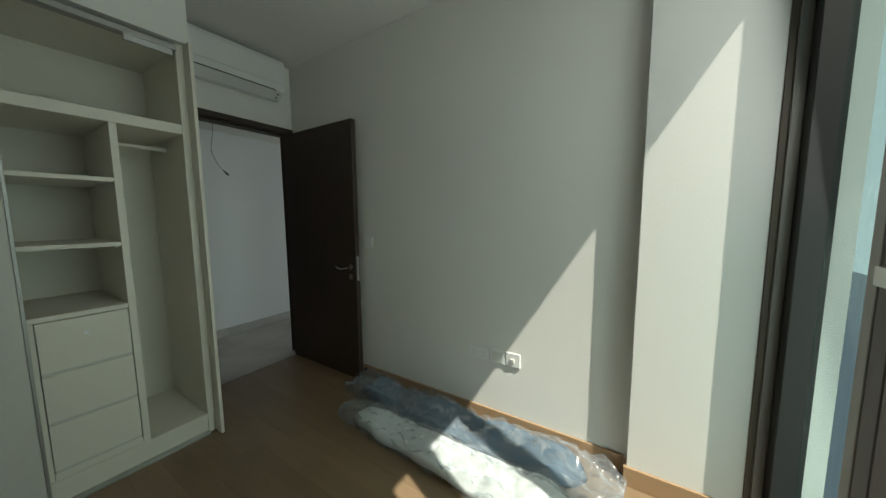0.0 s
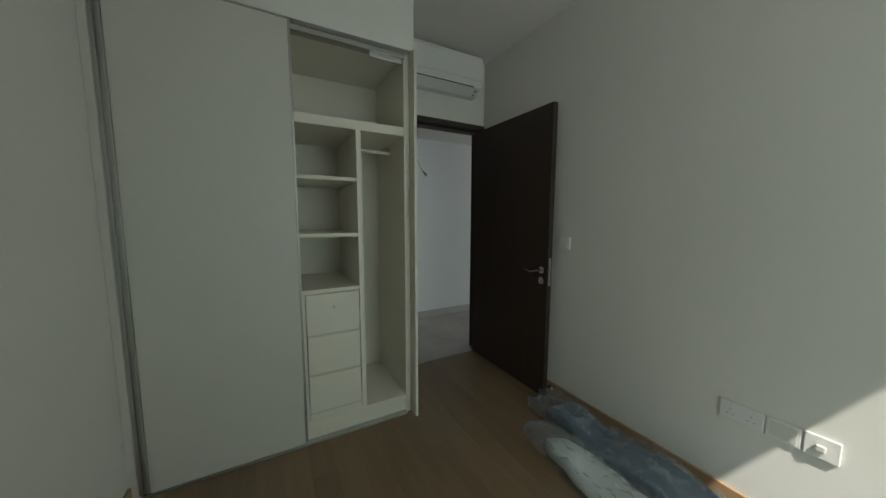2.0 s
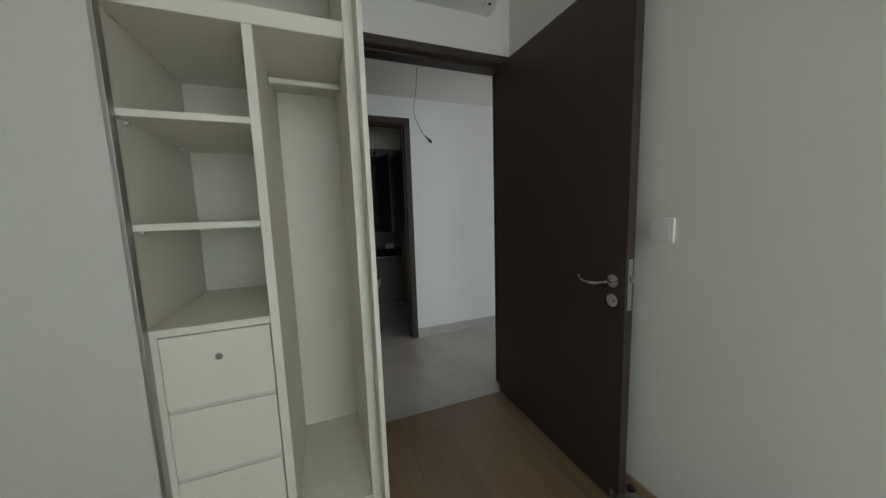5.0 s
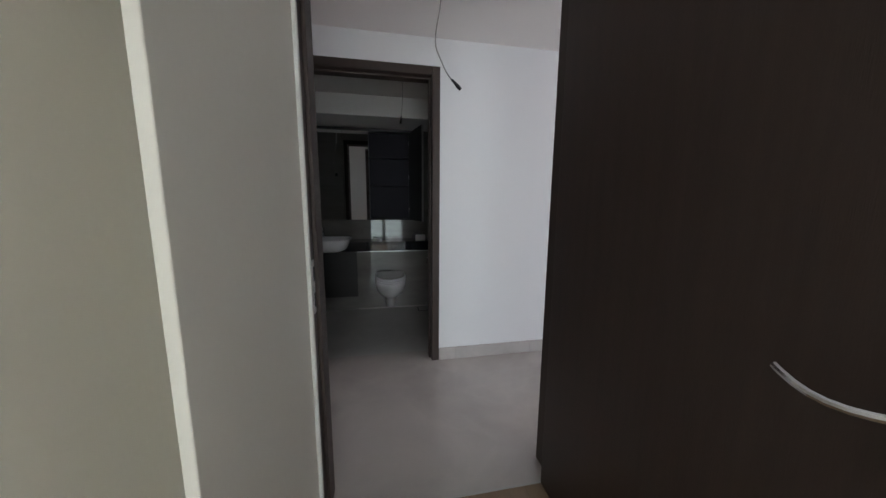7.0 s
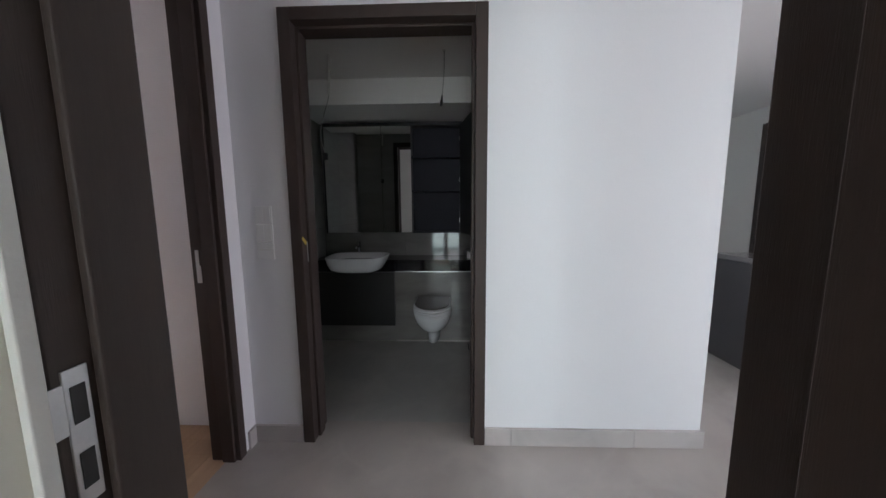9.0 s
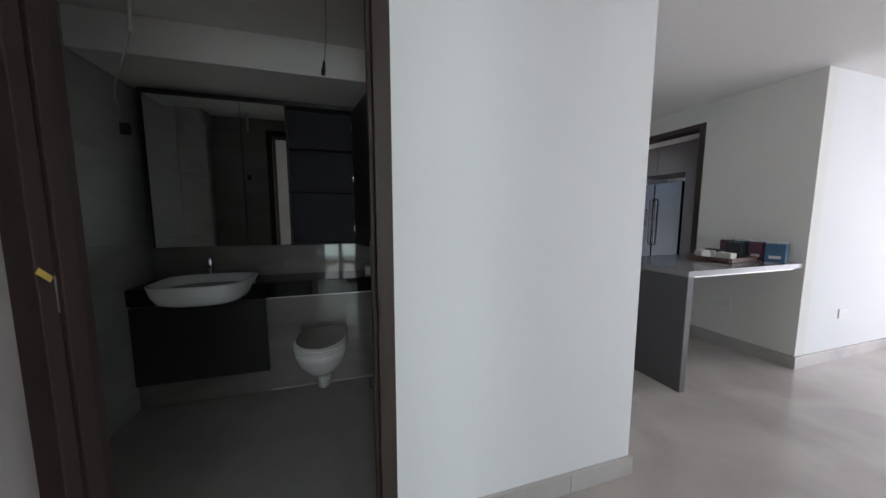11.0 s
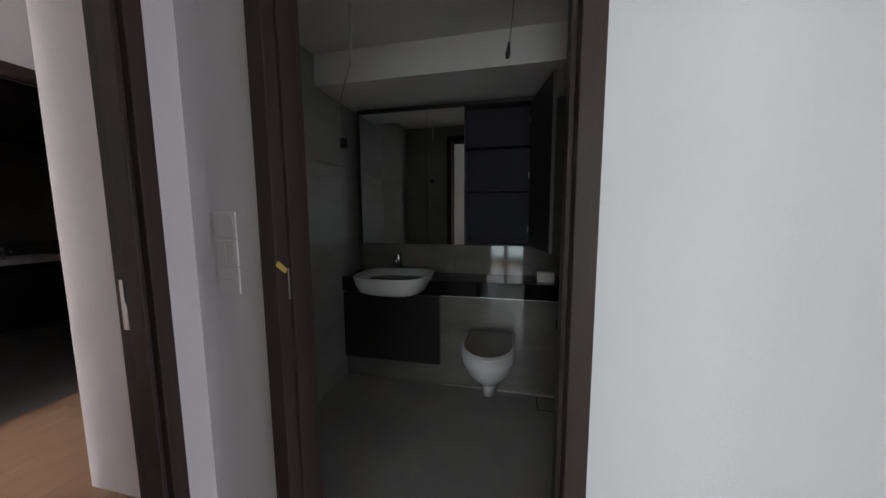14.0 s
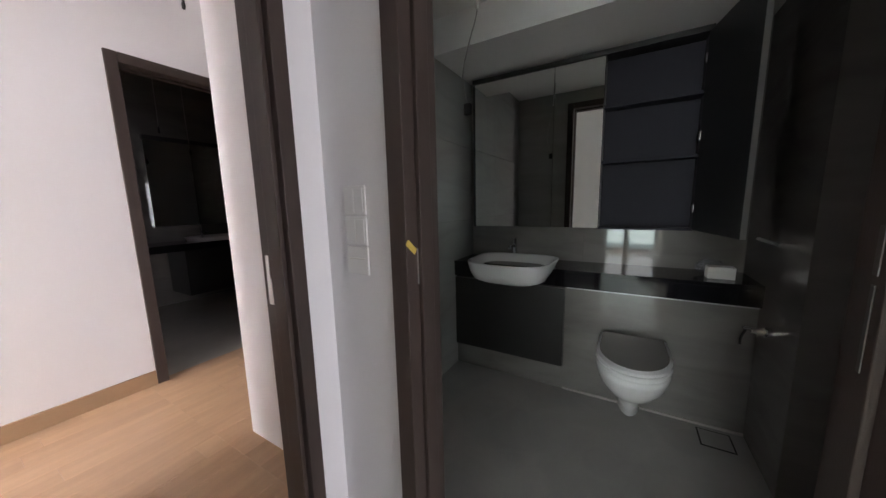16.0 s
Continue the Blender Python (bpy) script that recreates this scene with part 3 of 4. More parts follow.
part("sash_rail", boxes((-1.084, -3.42, 1.19, -0.688, -3.352, 1.235), bevel=0.003), ALU, win)
for a, b in ((-0.645, -0.1535), (-1.085, -0.745), (-1.37, -1.215)):
    g = part("pane", boxes((a, -3.458, 0.051, b, -3.452, 2.644)), GLASS, win)
    g.visible_shadow = False

# glazing of the living room and the master bedroom
win2 = tagged(new("window_2"), "wide bronze-framed living room glazing", "window", kind="structure")
for x in (0.6, 1.77, 2.97, 4.17, 5.35):
    part("window_frame", boxes((x, -3.5, 0.0, x + 0.05, -3.4, 2.22), bevel=0.003), BRONZE, win2)
for a, b in ((0.651, 1.769), (1.821, 2.969), (3.021, 4.169), (4.221, 5.349)):
    part("window_frame", boxes((a, -3.5, 2.17, b, -3.4, 2.22), (a, -3.5, 0.0, b, -3.4, 0.05), bevel=0.003), BRONZE, win2)
    g = part("pane", boxes((a, -3.455, 0.051, b, -3.449, 2.169)), GLASS, win2)
    g.visible_shadow = False
# uprights of the made-up east opening round the fill lamp
for y in (-1.95, -0.6, 0.70):
    part("window_frame", boxes((6.12, y, 0.0, 6.18, y + 0.05, 2.22), bevel=0.003), BRONZE, win2)
win3 = tagged(new("window_3"), "bronze-framed master bedroom window", "window", kind="structure")
for a in (-3.43, -3.01, -2.6):
    part("window_frame", boxes((a, -3.5, 0.4, a + 0.05, -3.4, 2.2), bevel=0.003), BRONZE, win3)
for a, b in ((-3.379, -3.011), (-2.959, -2.601)):
    g = part("pane", boxes((a, -3.455, 0.401, b, -3.449, 2.199)), GLASS, win3)
    g.visible_shadow = False

# ---- bedroom: wardrobe ----
ward = thing("wardrobe", (-1.7, -0.35, 0), "cream built-in wardrobe with sliding door pushed open", "wardrobe")
FY = -0.665
part("end_panel", boxes((-1.004, -0.745, 0.0, -0.986, -0.081, 2.324), bevel=0.002), LAMINATE, ward)
part("side_panel", boxes((-1.040, -0.665, 0.0, -1.0045, -0.10, 2.324), bevel=0.002), LAMINATE, ward)
part("side_panel", boxes((-1.700, FY, 0.0, -1.674, -0.10, 2.324), bevel=0.0015), LAMINATE, ward)
part("side_panel", boxes((-2.415, -0.655, 0.0, -2.385, -0.10, 2.324), bevel=0.0015), LAMINATE, ward)
part("back_panel", boxes((-2.385, -0.10, 0.0, -1.030, -0.082, 2.324)), LAMINATE, ward)
part("top_panel", boxes((-1.673, -0.62, 2.295, -1.0405, -0.101, 2.323)), LAMINATE, ward)
part("bottom_panel", boxes((-1.673, FY, 0.085, -1.0405, -0.101, 0.125), bevel=0.002), LAMINATE, ward)
part("plinth", boxes((-2.384, -0.655, 0.0, -1.0405, -0.61, 0.083)), LAMINATE, ward)
part("bottom_track", boxes((-2.384, -0.692, 0.0, -1.0405, -0.657, 0.014), bevel=0.002), ALU, ward, "aluminium bottom track")
part("shelf", boxes((-1.673, FY, 1.830, -1.0405, -0.101, 1.884), bevel=0.002), LAMINATE, ward, "thick fixed shelf")
part("divider", boxes((-1.338, FY, 0.126, -1.309, -0.101, 1.829), bevel=0.0015), LAMINATE, ward)
for z0, z1 in ((1.536, 1.557), (1.212, 1.233)):
    sh = part("shelf", boxes((-1.672, FY + 0.004, z0, -1.339, -0.11, z1), bevel=0.0015), LAMINATE, ward)
    for x, y in ((-1.666, -0.60), (-1.345, -0.60), (-1.666, -0.20), (-1.345, -0.20)):
        part("shelf_pin", boxes((x - 0.006, y - 0.008, z0 - 0.012, x + 0.006, y + 0.008, z0 - 0.0005), bevel=0.002), PLASTIC_OFF, sh, "small plastic shelf support")
part("shelf", boxes((-1.673, FY, 0.888, -1.339, -0.101, 0.912), bevel=0.0015), LAMINATE, ward)
part("drawer_surround", boxes((-1.673, FY + 0.004, 0.126, -1.645, -0.15, 0.887), bevel=0.001), LAMINATE, ward)
part("drawer_rail", boxes((-1.644, FY + 0.002, 0.126, -1.339, -0.64, 0.163), bevel=0.001), LAMINATE, ward)
for i, (z0, z1) in enumerate(((0.650, 0.884), (0.412, 0.636), (0.176, 0.398))):
    d = part("drawer", boxes((-1.642, FY - 0.002, z0, -1.342, -0.13, z1), bevel=0.002), LAMINATE, ward)
    # duller strip in the gap, coloured as the shadow line below the drawer
    part("drawer_pull", boxes((-1.640, FY + 0.003, z0 - 0.013, -1.344, FY + 0.018, z0 - 0.001)), PANEL, d, "slim grey-beige strip standing in for the shadow line under the drawer")
    if i == 0:
        part("lock", rod(rod(bmesh.new(), (-1.492, FY - 0.0025, 0.802), (-1.492, FY - 0.006, 0.802), 0.010, sides=16), (-1.492, FY - 0.006, 0.802), (-1.492, FY - 0.008, 0.802), 0.004), STEEL, d, "small round drawer lock")
part("hanging_rail", rod(bmesh.new(), (-1.308, -0.40, 1.770), (-1.0405, -0.40, 1.770), 0.0115), LAMINATE, ward, "pale hanging rail")
part("rail_bracket", boxes((-1.3085, -0.416, 1.752, -1.302, -0.384, 1.80), bevel=0.002), CHROME, ward)
part("rail_bracket", boxes((-1.0465, -0.416, 1.752, -1.0407, -0.384, 1.80), bevel=0.002), CHROME, ward)
part("top_track", boxes((-1.661, -0.690, 2.278, -1.0405, -0.670, 2.304), (-2.384, -0.666, 2.278, -1.0405, -0.635, 2.310)), ALU, ward, "aluminium sliding door track")
part("track_damper", boxes((-1.25, -0.676, 2.250, -1.055, -0.655, 2.280), bevel=0.003), STEEL, ward, "steel soft-close damper")
sd = part("sliding_door", boxes((-2.352, -0.692, 0.018, -1.674, -0.668, 2.320), bevel=0.0015), PANEL, ward, "plain grey-beige sliding door")
part("edge_profile", boxes((-1.6735, -0.696, 0.030, -1.662, -0.664, 2.320), bevel=0.001), ALU, sd, "thin aluminium edge profile")
part("handle_profile", boxes((-2.388, -0.704, 0.030, -2.3755, -0.664, 2.320), bevel=0.0015), ALU, sd, "grooved aluminium handle profile")
part("handle_groove", boxes((-2.3750, -0.690, 0.030, -2.3655, -0.664, 2.320)), ALU, sd, "recessed groove of the handle profile")
part("handle_profile", boxes((-2.365, -0.704, 0.030, -2.3525, -0.664, 2.320), bevel=0.0015), ALU, sd, "grooved aluminium handle profile")
part("side_filler", boxes((-2.419, -0.712, 0.0, -2.389, -0.66, 2.324), bevel=0.002), PANEL, ward, "narrow filler strip beside the wall")
sd2 = part("sliding_door", boxes((-2.384, -0.655, 0.032, -1.705, -0.6555 + 0.022, 2.272)), PANEL, ward)

# ---- bedroom: air conditioner ----
ac = thing("air_conditioner", (-0.55, -0.01, 2.35), "white wall-mounted split air conditioner above the door", "air conditioner")
prof = [(-0.081, 2.335), (-0.15, 2.335), (-0.225, 2.385), (-0.246, 2.43), (-0.252, 2.60), (-0.240, 2.632), (-0.215, 2.638), (-0.081, 2.638)]
bmb = loft(bmesh.new(), [[(x, y, z) for y, z in prof] for x in (-0.965, -0.145)])
bmesh.ops.bevel(bmb, geom=[e for e in bmb.edges if e.calc_face_angle(0) > 0.5], offset=0.006, segments=2, affect="EDGES")
part("body", bmb, PLASTIC, ac)
bmf = loft(bmesh.new(), [[(x, -0.228, 2.381), (x, -0.158, 2.334), (x, -0.154, 2.340), (x, -0.224, 2.388)] for x in (-0.93, -0.225)])
bmesh.ops.translate(bmf, vec=(0, -0.006, -0.004), verts=bmf.verts)
part("louver", bmf, PLASTIC, ac, "white air outlet flap")
part("outlet_gap", loft(bmesh.new(), [[(x, -0.2302, 2.387), (x, -0.2232, 2.3825), (x, -0.2215, 2.389), (x, -0.2285, 2.3945)] for x in (-0.93, -0.225)]), DARK, ac, "dark gap above the flap")
part("outlet_gap", loft(bmesh.new(), [[(x, -0.233, 2.384), (x, -0.158, 2.333), (x, -0.155, 2.338), (x, -0.229, 2.390)] for x in (-0.2245, -0.2205)]), DARK, ac, "dark gap beside the flap")
for i in range(2):
    part("indicator", boxes((-0.195, -0.206 + i * 0.03, 2.360 - i * 0.02, -0.180, -0.198 + i * 0.03, 2.370 - i * 0.02), bevel=0.001), DARK, ac, "small dark indicator mark")
part("panel_seam", boxes((-0.963, -0.2525, 2.436, -0.147, -0.246, 2.4385)), PLASTIC_OFF, ac)


ac.location.z += 0.045


# ---- wall plates ----
def plate(name, origin, right, width, height, label, category, marks=(), depth=0.009, group="", screws=True):
    """A plastic wall plate: origin at its lower left corner, facing right x up."""
    o, r, u = Vector(origin), Vector(right), Vector((0, 0, 1))
    f = r.cross(u)
    t = thing(name, o, label, category, group)

    def slab(x0, z0, x1, z1, d0, d1, bev):
        bm = bmesh.new()
        box(bm, x0, d0, z0, x1, d1, z1, bevel=bev)
        m = Matrix((r.to_4d(), f.to_4d(), u.to_4d(), (0, 0, 0, 1))).transposed()
        m.col[3] = (*o, 1)
        m.row[3] = (0, 0, 0, 1)
        bmesh.ops.transform(bm, matrix=m, verts=bm.verts)
        return bm

    body = part("cover", slab(0, 0, width, height, 0.0005, depth, 0.003), PLASTIC, t)
    for kind, x, z, w, h in marks:
        if kind == "hole":
            part("pin_slot", slab(x, z, x + w, z + h, depth - 0.001, depth + 0.0008, 0), ALU, body, "grey pin slot")
        elif kind == "rocker":
            part("rocker", slab(x, z, x + w, z + h, depth - 0.001, depth + 0.002, 0.0008), PLASTIC, body, "white rocker")
        elif kind == "knob":
            part("coaxial_connector", slab(x, z, x + w, z + h, depth - 0.001, depth + 0.011, 0.004), PLASTIC_OFF, body, "pale connector")
        else:
            part("frame_edge", slab(x, z, x + w, z + h, depth - 0.001, depth + 0.0015, 0.0005), PLASTIC_OFF, body)
    return t


def pins(x):
    return [("hole", x + 0.016, 0.045, 0.004, 0.008), ("hole", x + 0.004, 0.026, 0.008, 0.004), ("hole", x + 0.026, 0.026, 0.008, 0.004)]


S = (0, -1, 0)
plate("double_socket", (0, -1.973, 0.42), S, 0.148, 0.086, "white double power socket on the wall", "socket",
      pins(0.02) + pins(0.09) + [("rocker", 0.030, 0.064, 0.012, 0.012), ("rocker", 0.100, 0.064, 0.012, 0.012)])
plate("blank_plate", (0, -2.128, 0.42), S, 0.10, 0.086, "white blank cover plate beside the sockets", "wall plate", [("edge", 0.012, 0.012, 0.076, 0.062)])
plate("aerial_socket", (0, -2.234, 0.42), S, 0.092, 0.088, "white aerial socket with steel connector", "socket", [("knob", 0.032, 0.032, 0.026, 0.024)], depth=0.012)
plate("light_switch", (0, -1.020, 1.108), S, 0.086, 0.086, "white light switch beside the door", "switch", [("rocker", 0.014, 0.014, 0.058, 0.058)], depth=0.012)
E_ = (1, 0, 0)
for i, z in enumerate((0.972, 1.060, 1.148)):
    plate("corridor_switch", (-1.452, 1.065, z), E_, 0.084, 0.084, "white switch plate beside the bathroom door", "switch",
          [("rocker", 0.008, 0.008, 0.033, 0.068), ("rocker", 0.043, 0.008, 0.033, 0.068)] if i else [("edge", 0.012, 0.046, 0.060, 0.004)], depth=0.007, group="stacked corridor switches")
plate("bar_socket", (2.88, 2.07, 0.37), S, 0.148, 0.086, "white double power socket under the bar", "socket", pins(0.02) + pins(0.09))
plate("living_socket", (3.40, 1.47, 0.36), E_, 0.12, 0.086, "white power socket on the living room wall", "socket", pins(0.012) + pins(0.064))


# ---- bundles wrapped in film ----
def bundle(name, a, b, width, height, mat, label, seed, film_end, folds, rough, grow):
    """A long soft folded bundle from a to b inside a loose clear film."""
    a, b = Vector(a), Vector(b)
    t = thing(name, (a + b) / 2, label, "wrapped bundle")
    d = (b - a)
    ln = d.length
    d.normalize()
    side = Vector((-d.y, d.x, 0))

    def skin(off, n, k, amp, freq, over):
        rings = []
        for i in range(n + 1):
            s = i / n
            u = -over + s * (ln + 2 * over)
            end = min(1.0, (s * (ln + 2 * over)) / 0.10, ((1 - s) * (ln + 2 * over)) / 0.10)
            taper = math.sqrt(max(0.02, end)) if over == 0 else 0.55 + 0.45 * end
            sway = 0.025 * math.sin(3.1 * s + seed)
            wide = (1 - grow + 2 * grow * min(1.0, s * 1.25)) * (1 + 0.22 * noise.noise(Vector((u * 4.5, seed, 2.0))))
            tall = 1 + 0.45 * noise.noise(Vector((u * 3.8, seed, 5.0)))
            rag = 0.035 * noise.noise(Vector((u * 26, seed, 9.0))) if over and end < 1 else 0.0
            ring = []
            for j in range(k):
                ang = 2 * math.pi * j / k
                ca, sa = math.cos(ang), math.sin(ang)
                x = (abs(ca) ** 0.6) * (1 if ca > 0 else -1) * (width * wide / 2 + off)
                z = (abs(sa) ** 0.7) * (1 if sa > 0 else -1)
                z = (z * 0.5 + 0.5) * (height * tall * (taper if over == 0 else (0.25 + 0.75 * end)) + off)
                p = a + d * (u + (0.05 * noise.noise(Vector((x * 22, seed, s * 2))) if end < 1 else 0.0)) + side * (x * taper + sway + rag)
                nn = noise.noise(Vector((u * freq, x * freq * 2.2, seed))) + 0.5 * noise.noise(Vector((u * freq * 2.7, x * freq * 6, seed + 7)))
                fold = amp * folds * math.sin(x * 95 + 5 * math.sin(u * 2.1 + seed)) * 0.5
                up = max(0.0, sa)
                ring.append((p.x + side.x * amp * nn, p.y + side.y * amp * nn, max(0.002 if over == 0 else 0.0005, z + up * (amp * 1.5 * nn + fold))))
            rings.append(ring)
        return loft(bmesh.new(), rings)

    part("folded_cloth", skin(0.0, 70, 44, rough, 6.0, 0.0), mat, t, smooth=True)
    part("plastic_film", skin(0.012, 120, 52, 0.026, 15.0, film_end), FILM, t, "clear wrinkled plastic film")
    return t


bundle("navy_bundle", (-0.150, -1.15, 0), (-0.175, -2.72, 0), 0.25, 0.085, NAVY, "folded slate-blue cloth in clear plastic beside the wall", 3.3, 0.17, 1.1, 0.017, 0.06)
bundle("white_bundle", (-0.455, -1.34, 0), (-0.440, -2.74, 0), 0.215, 0.075, FLEECE, "folded white cloth in clear plastic on the floor", 8.1, 0.15, 0.9, 0.012, 0.20)

# glowing sheet beyond the bedroom glass, standing in for bright sky and distance
tagged(part("backdrop", boxes((-300, -70.2, -120, 420, -70, 90)), SKY_GLOW), "pale glowing sheet standing in for sky and distance outside", "backdrop", kind="structure")


# ---- hanging wires ----
def wire(name, pts, label, ends=True):
    """A thin cable hanging from the ceiling, its bare end taped."""
    t = thing(name, pts[0], label, "wire")
    fine = []
    P = [Vector(p) for p in pts]
    for i in range(len(P) - 1):
        p0, p1, p2, p3 = P[max(i - 1, 0)], P[i], P[i + 1], P[min(i + 2, len(P) - 1)]
        for s in range(5):
            u = s / 5
            fine.append(0.5 * ((2 * p1) + (p2 - p0) * u + (2 * p0 - 5 * p1 + 4 * p2 - p3) * u * u + (3 * p1 - p0 - 3 * p2 + p3) * u ** 3))
    fine.append(P[-1])
    part("cable", pipe(bmesh.new(), fine, 0.0028, 6), CABLE, t, smooth=True)
    d = (P[-1] - P[-2]).normalized()
    if ends:
        part("taped_end", rod(rod(bmesh.new(), P[-1] - d * 0.035, P[-1] + d * 0.006, 0.005, 0.009, 8), P[-1] + d * 0.006, P[-1] + d * 0.03, 0.011, 0.008, 8), DARK, t, "black taped wire end")
    part("ceiling_grommet", rod(bmesh.new(), P[0], P[0] - Vector((0, 0, 0.006)), 0.012), PLASTIC_OFF, t)
    return t


wire("corridor_wire", [(-0.43, 0.46, 2.289), (-0.447, 0.45, 2.13), (-0.472, 0.44, 1.97), (-0.44, 0.43, 1.87), (-0.405, 0.434, 1.815), (-0.366, 0.438, 1.78)], "loose lamp cable hanging from the corridor ceiling")
bw = wire("bathroom_wire", [(-1.30, 1.72, 2.219), (-1.305, 1.715, 2.09), (-1.313, 1.714, 1.96), (-1.345, 1.70, 1.84), (-1.365, 1.68, 1.71), (-1.335, 1.661, 1.585)], "loose lamp cable hanging from the bathroom ceiling", ends=False)
part("sleeve", rod(bmesh.new(), (-1.30, 1.72, 2.215), (-1.312, 1.714, 1.97), 0.0075), PLASTIC_OFF, bw, "pale plastic sleeve")
part("terminal_block", boxes((-1.349, 1.652, 1.545, -1.319, 1.672, 1.59), bevel=0.003), DARK, bw, "small dark terminal block")
wire("bathroom_wire", [(-0.545, 1.69, 2.219), (-0.545, 1.69, 2.12), (-0.553, 1.68, 2.0), (-0.563, 1.673, 1.905)], "short loose lamp cable hanging from the bathroom ceiling")
wire("master_wire", [(-2.95, 1.35, 2.699), (-2.96, 1.36, 2.50), (-3.0, 1.37, 2.35)], "loose lamp cable hanging in the master bedroom")
wire("master_bathroom_wire", [(-4.7, 1.75, 2.699), (-4.71, 1.75, 2.2), (-4.75, 1.76, 1.95)], "loose lamp cable hanging in the master bathroom")
wire("master_bathroom_wire", [(-4.9, 2.05, 2.699), (-4.9, 2.05, 2.1), (-4.93, 2.07, 1.80)], "loose lamp cable hanging in the master bathroom")

# ---- bathroom ----
van = thing("vanity_unit", (-1.38, 2.45, 0.157), "black wall-hung vanity cabinet under the basin", "vanity")
part("body", boxes((-1.758, 2.335, 0.157, -1.022, 2.345, 0.662), bevel=0.001), BLACKWOOD, van)
part("cabinet_door", boxes((-1.757, 2.312, 0.160, -1.024, 2.3345, 0.655), bevel=0.002), BLACKWOOD, van)
top = thing("counter_top", (-0.95, 2.45, 0.77), "polished black granite counter with deep apron", "countertop")
part("slab", boxes((-1.761, 2.306, 0.752, -0.171, 2.619, 0.772), bevel=0.002), BLACK, top)
part("apron", boxes((-1.761, 2.310, 0.668, -0.171, 2.330, 0.7515), bevel=0.001), BLACK, top)

bas = thing("wash_basin", (-1.335, 2.25, 0.69), "white oval semi-recessed ceramic wash basin", "basin")


def rounded(cx, cy, rx, ry, z, k=36, power=0.72, flat_back=None):
    ring = []
    for j in range(k):
        a = 2 * math.pi * j / k
        c, s = math.cos(a), math.sin(a)
        x = cx + rx * math.copysign(abs(c) ** power, c)
        y = cy + ry * math.copysign(abs(s) ** power, s)
        if flat_back is not None:
            y = min(y, flat_back)
        ring.append((x, y, z))
    return ring


bc = (-1.335, 2.275)


def bowl_ring(rx, ry, z, wing, dy=0.0):
    """A basin outline, wider towards its straight back."""
    ring = []
    for x, y, q in rounded(bc[0], bc[1] + dy, rx, ry, z, k=48, power=0.62):
        v = (y - bc[1] - dy) / ry
        ring.append((bc[0] + (x - bc[0]) * (1 + wing * max(0.0, v) ** 1.5), y, q))
    return ring


rings = [bowl_ring(0.12, 0.10, 0.680, 0, 0.02), bowl_ring(0.175, 0.16, 0.688, 0, 0.01), bowl_ring(0.222, 0.205, 0.715, 0), bowl_ring(0.243, 0.226, 0.765, 0.06),
         bowl_ring(0.252, 0.234, 0.806, 0.17), bowl_ring(0.254, 0.236, 0.818, 0.20), bowl_ring(0.252, 0.234, 0.821, 0.20), bowl_ring(0.245, 0.226, 0.821, 0.19),
         bowl_ring(0.240, 0.196, 0.816, 0.05, -0.016), bowl_ring(0.215, 0.175, 0.775, 0, -0.01), bowl_ring(0.12, 0.10, 0.735, 0, 0.01)]
part("bowl", loft(bmesh.new(), rings), CERAMIC, bas, smooth=True)
part("waste", rod(bmesh.new(), (bc[0], bc[1] + 0.01, 0.7355), (bc[0], bc[1] + 0.01, 0.739), 0.022, sides=16), CHROME, bas, "chrome waste")
tap = thing("basin_tap", (-1.40, 2.54, 0.772), "chrome single-lever basin mixer tap", "tap")
part("body", rod(rod(bmesh.new(), (-1.40, 2.54, 0.7725), (-1.40, 2.54, 0.780), 0.024, sides=20), (-1.40, 2.54, 0.780), (-1.40, 2.54, 0.900), 0.017, 0.016, 20), CHROME, tap)
part("spout", pipe(bmesh.new(), [(-1.40, 2.53, 0.865), (-1.397, 2.47, 0.876), (-1.394, 2.43, 0.878), (-1.393, 2.415, 0.866)], 0.0105, 12), CHROME, tap, smooth=True)
part("lever", rod(boxes((-1.407, 2.535, 0.914, -1.393, 2.60, 0.923), bevel=0.003), (-1.40, 2.54, 0.9005), (-1.40, 2.54, 0.916), 0.016, 0.013, 20), CHROME, tap)

mc = thing("mirror_cabinet", (-0.95, 2.56, 1.0), "wide mirror cabinet with one door standing open", "mirror cabinet")
part("top_panel", boxes((-1.70, 2.500, 1.980, -0.405, 2.619, 2.008), bevel=0.001), BLACKWOOD, mc)
part("side_panel", boxes((-1.70, 2.515, 1.0, -1.684, 2.619, 1.9795)), BLACKWOOD, mc)
part("side_panel", boxes((-0.420, 2.505, 1.0, -0.405, 2.619, 1.9795)), BLACKWOOD, mc)
part("side_panel", boxes((-0.885, 2.515, 1.0, -0.872, 2.600, 1.9795)), BLACKWOOD, mc)
part("back_panel", boxes((-0.8715, 2.608, 1.0, -0.4205, 2.6195, 1.9795)), SHELFGREY, mc)
part("bottom_panel", boxes((-0.8715, 2.51, 1.0, -0.4205, 2.607, 1.014)), SHELFGREY, mc)
for z in (1.385, 1.695):
    part("shelf", boxes((-0.8715, 2.513, z, -0.4205, 2.607, z + 0.016), bevel=0.001), SHELFGREY, mc)
for a, b in ((-1.682, -1.152), (-1.149, -0.876)):
    part("mirror_door", boxes((a, 2.506, 1.006, b, 2.512, 1.976), bevel=0.0008), MIRROR, mc, "clear silvered mirror door")
od = bmesh.new()
box(od, 0, -0.018, 1.006, 0.44, 0.0, 1.976, bevel=0.001)
m_od = Matrix.Translation((-0.409, 2.500, 0)) @ Matrix.Rotation(radians(-78), 4, "Z")
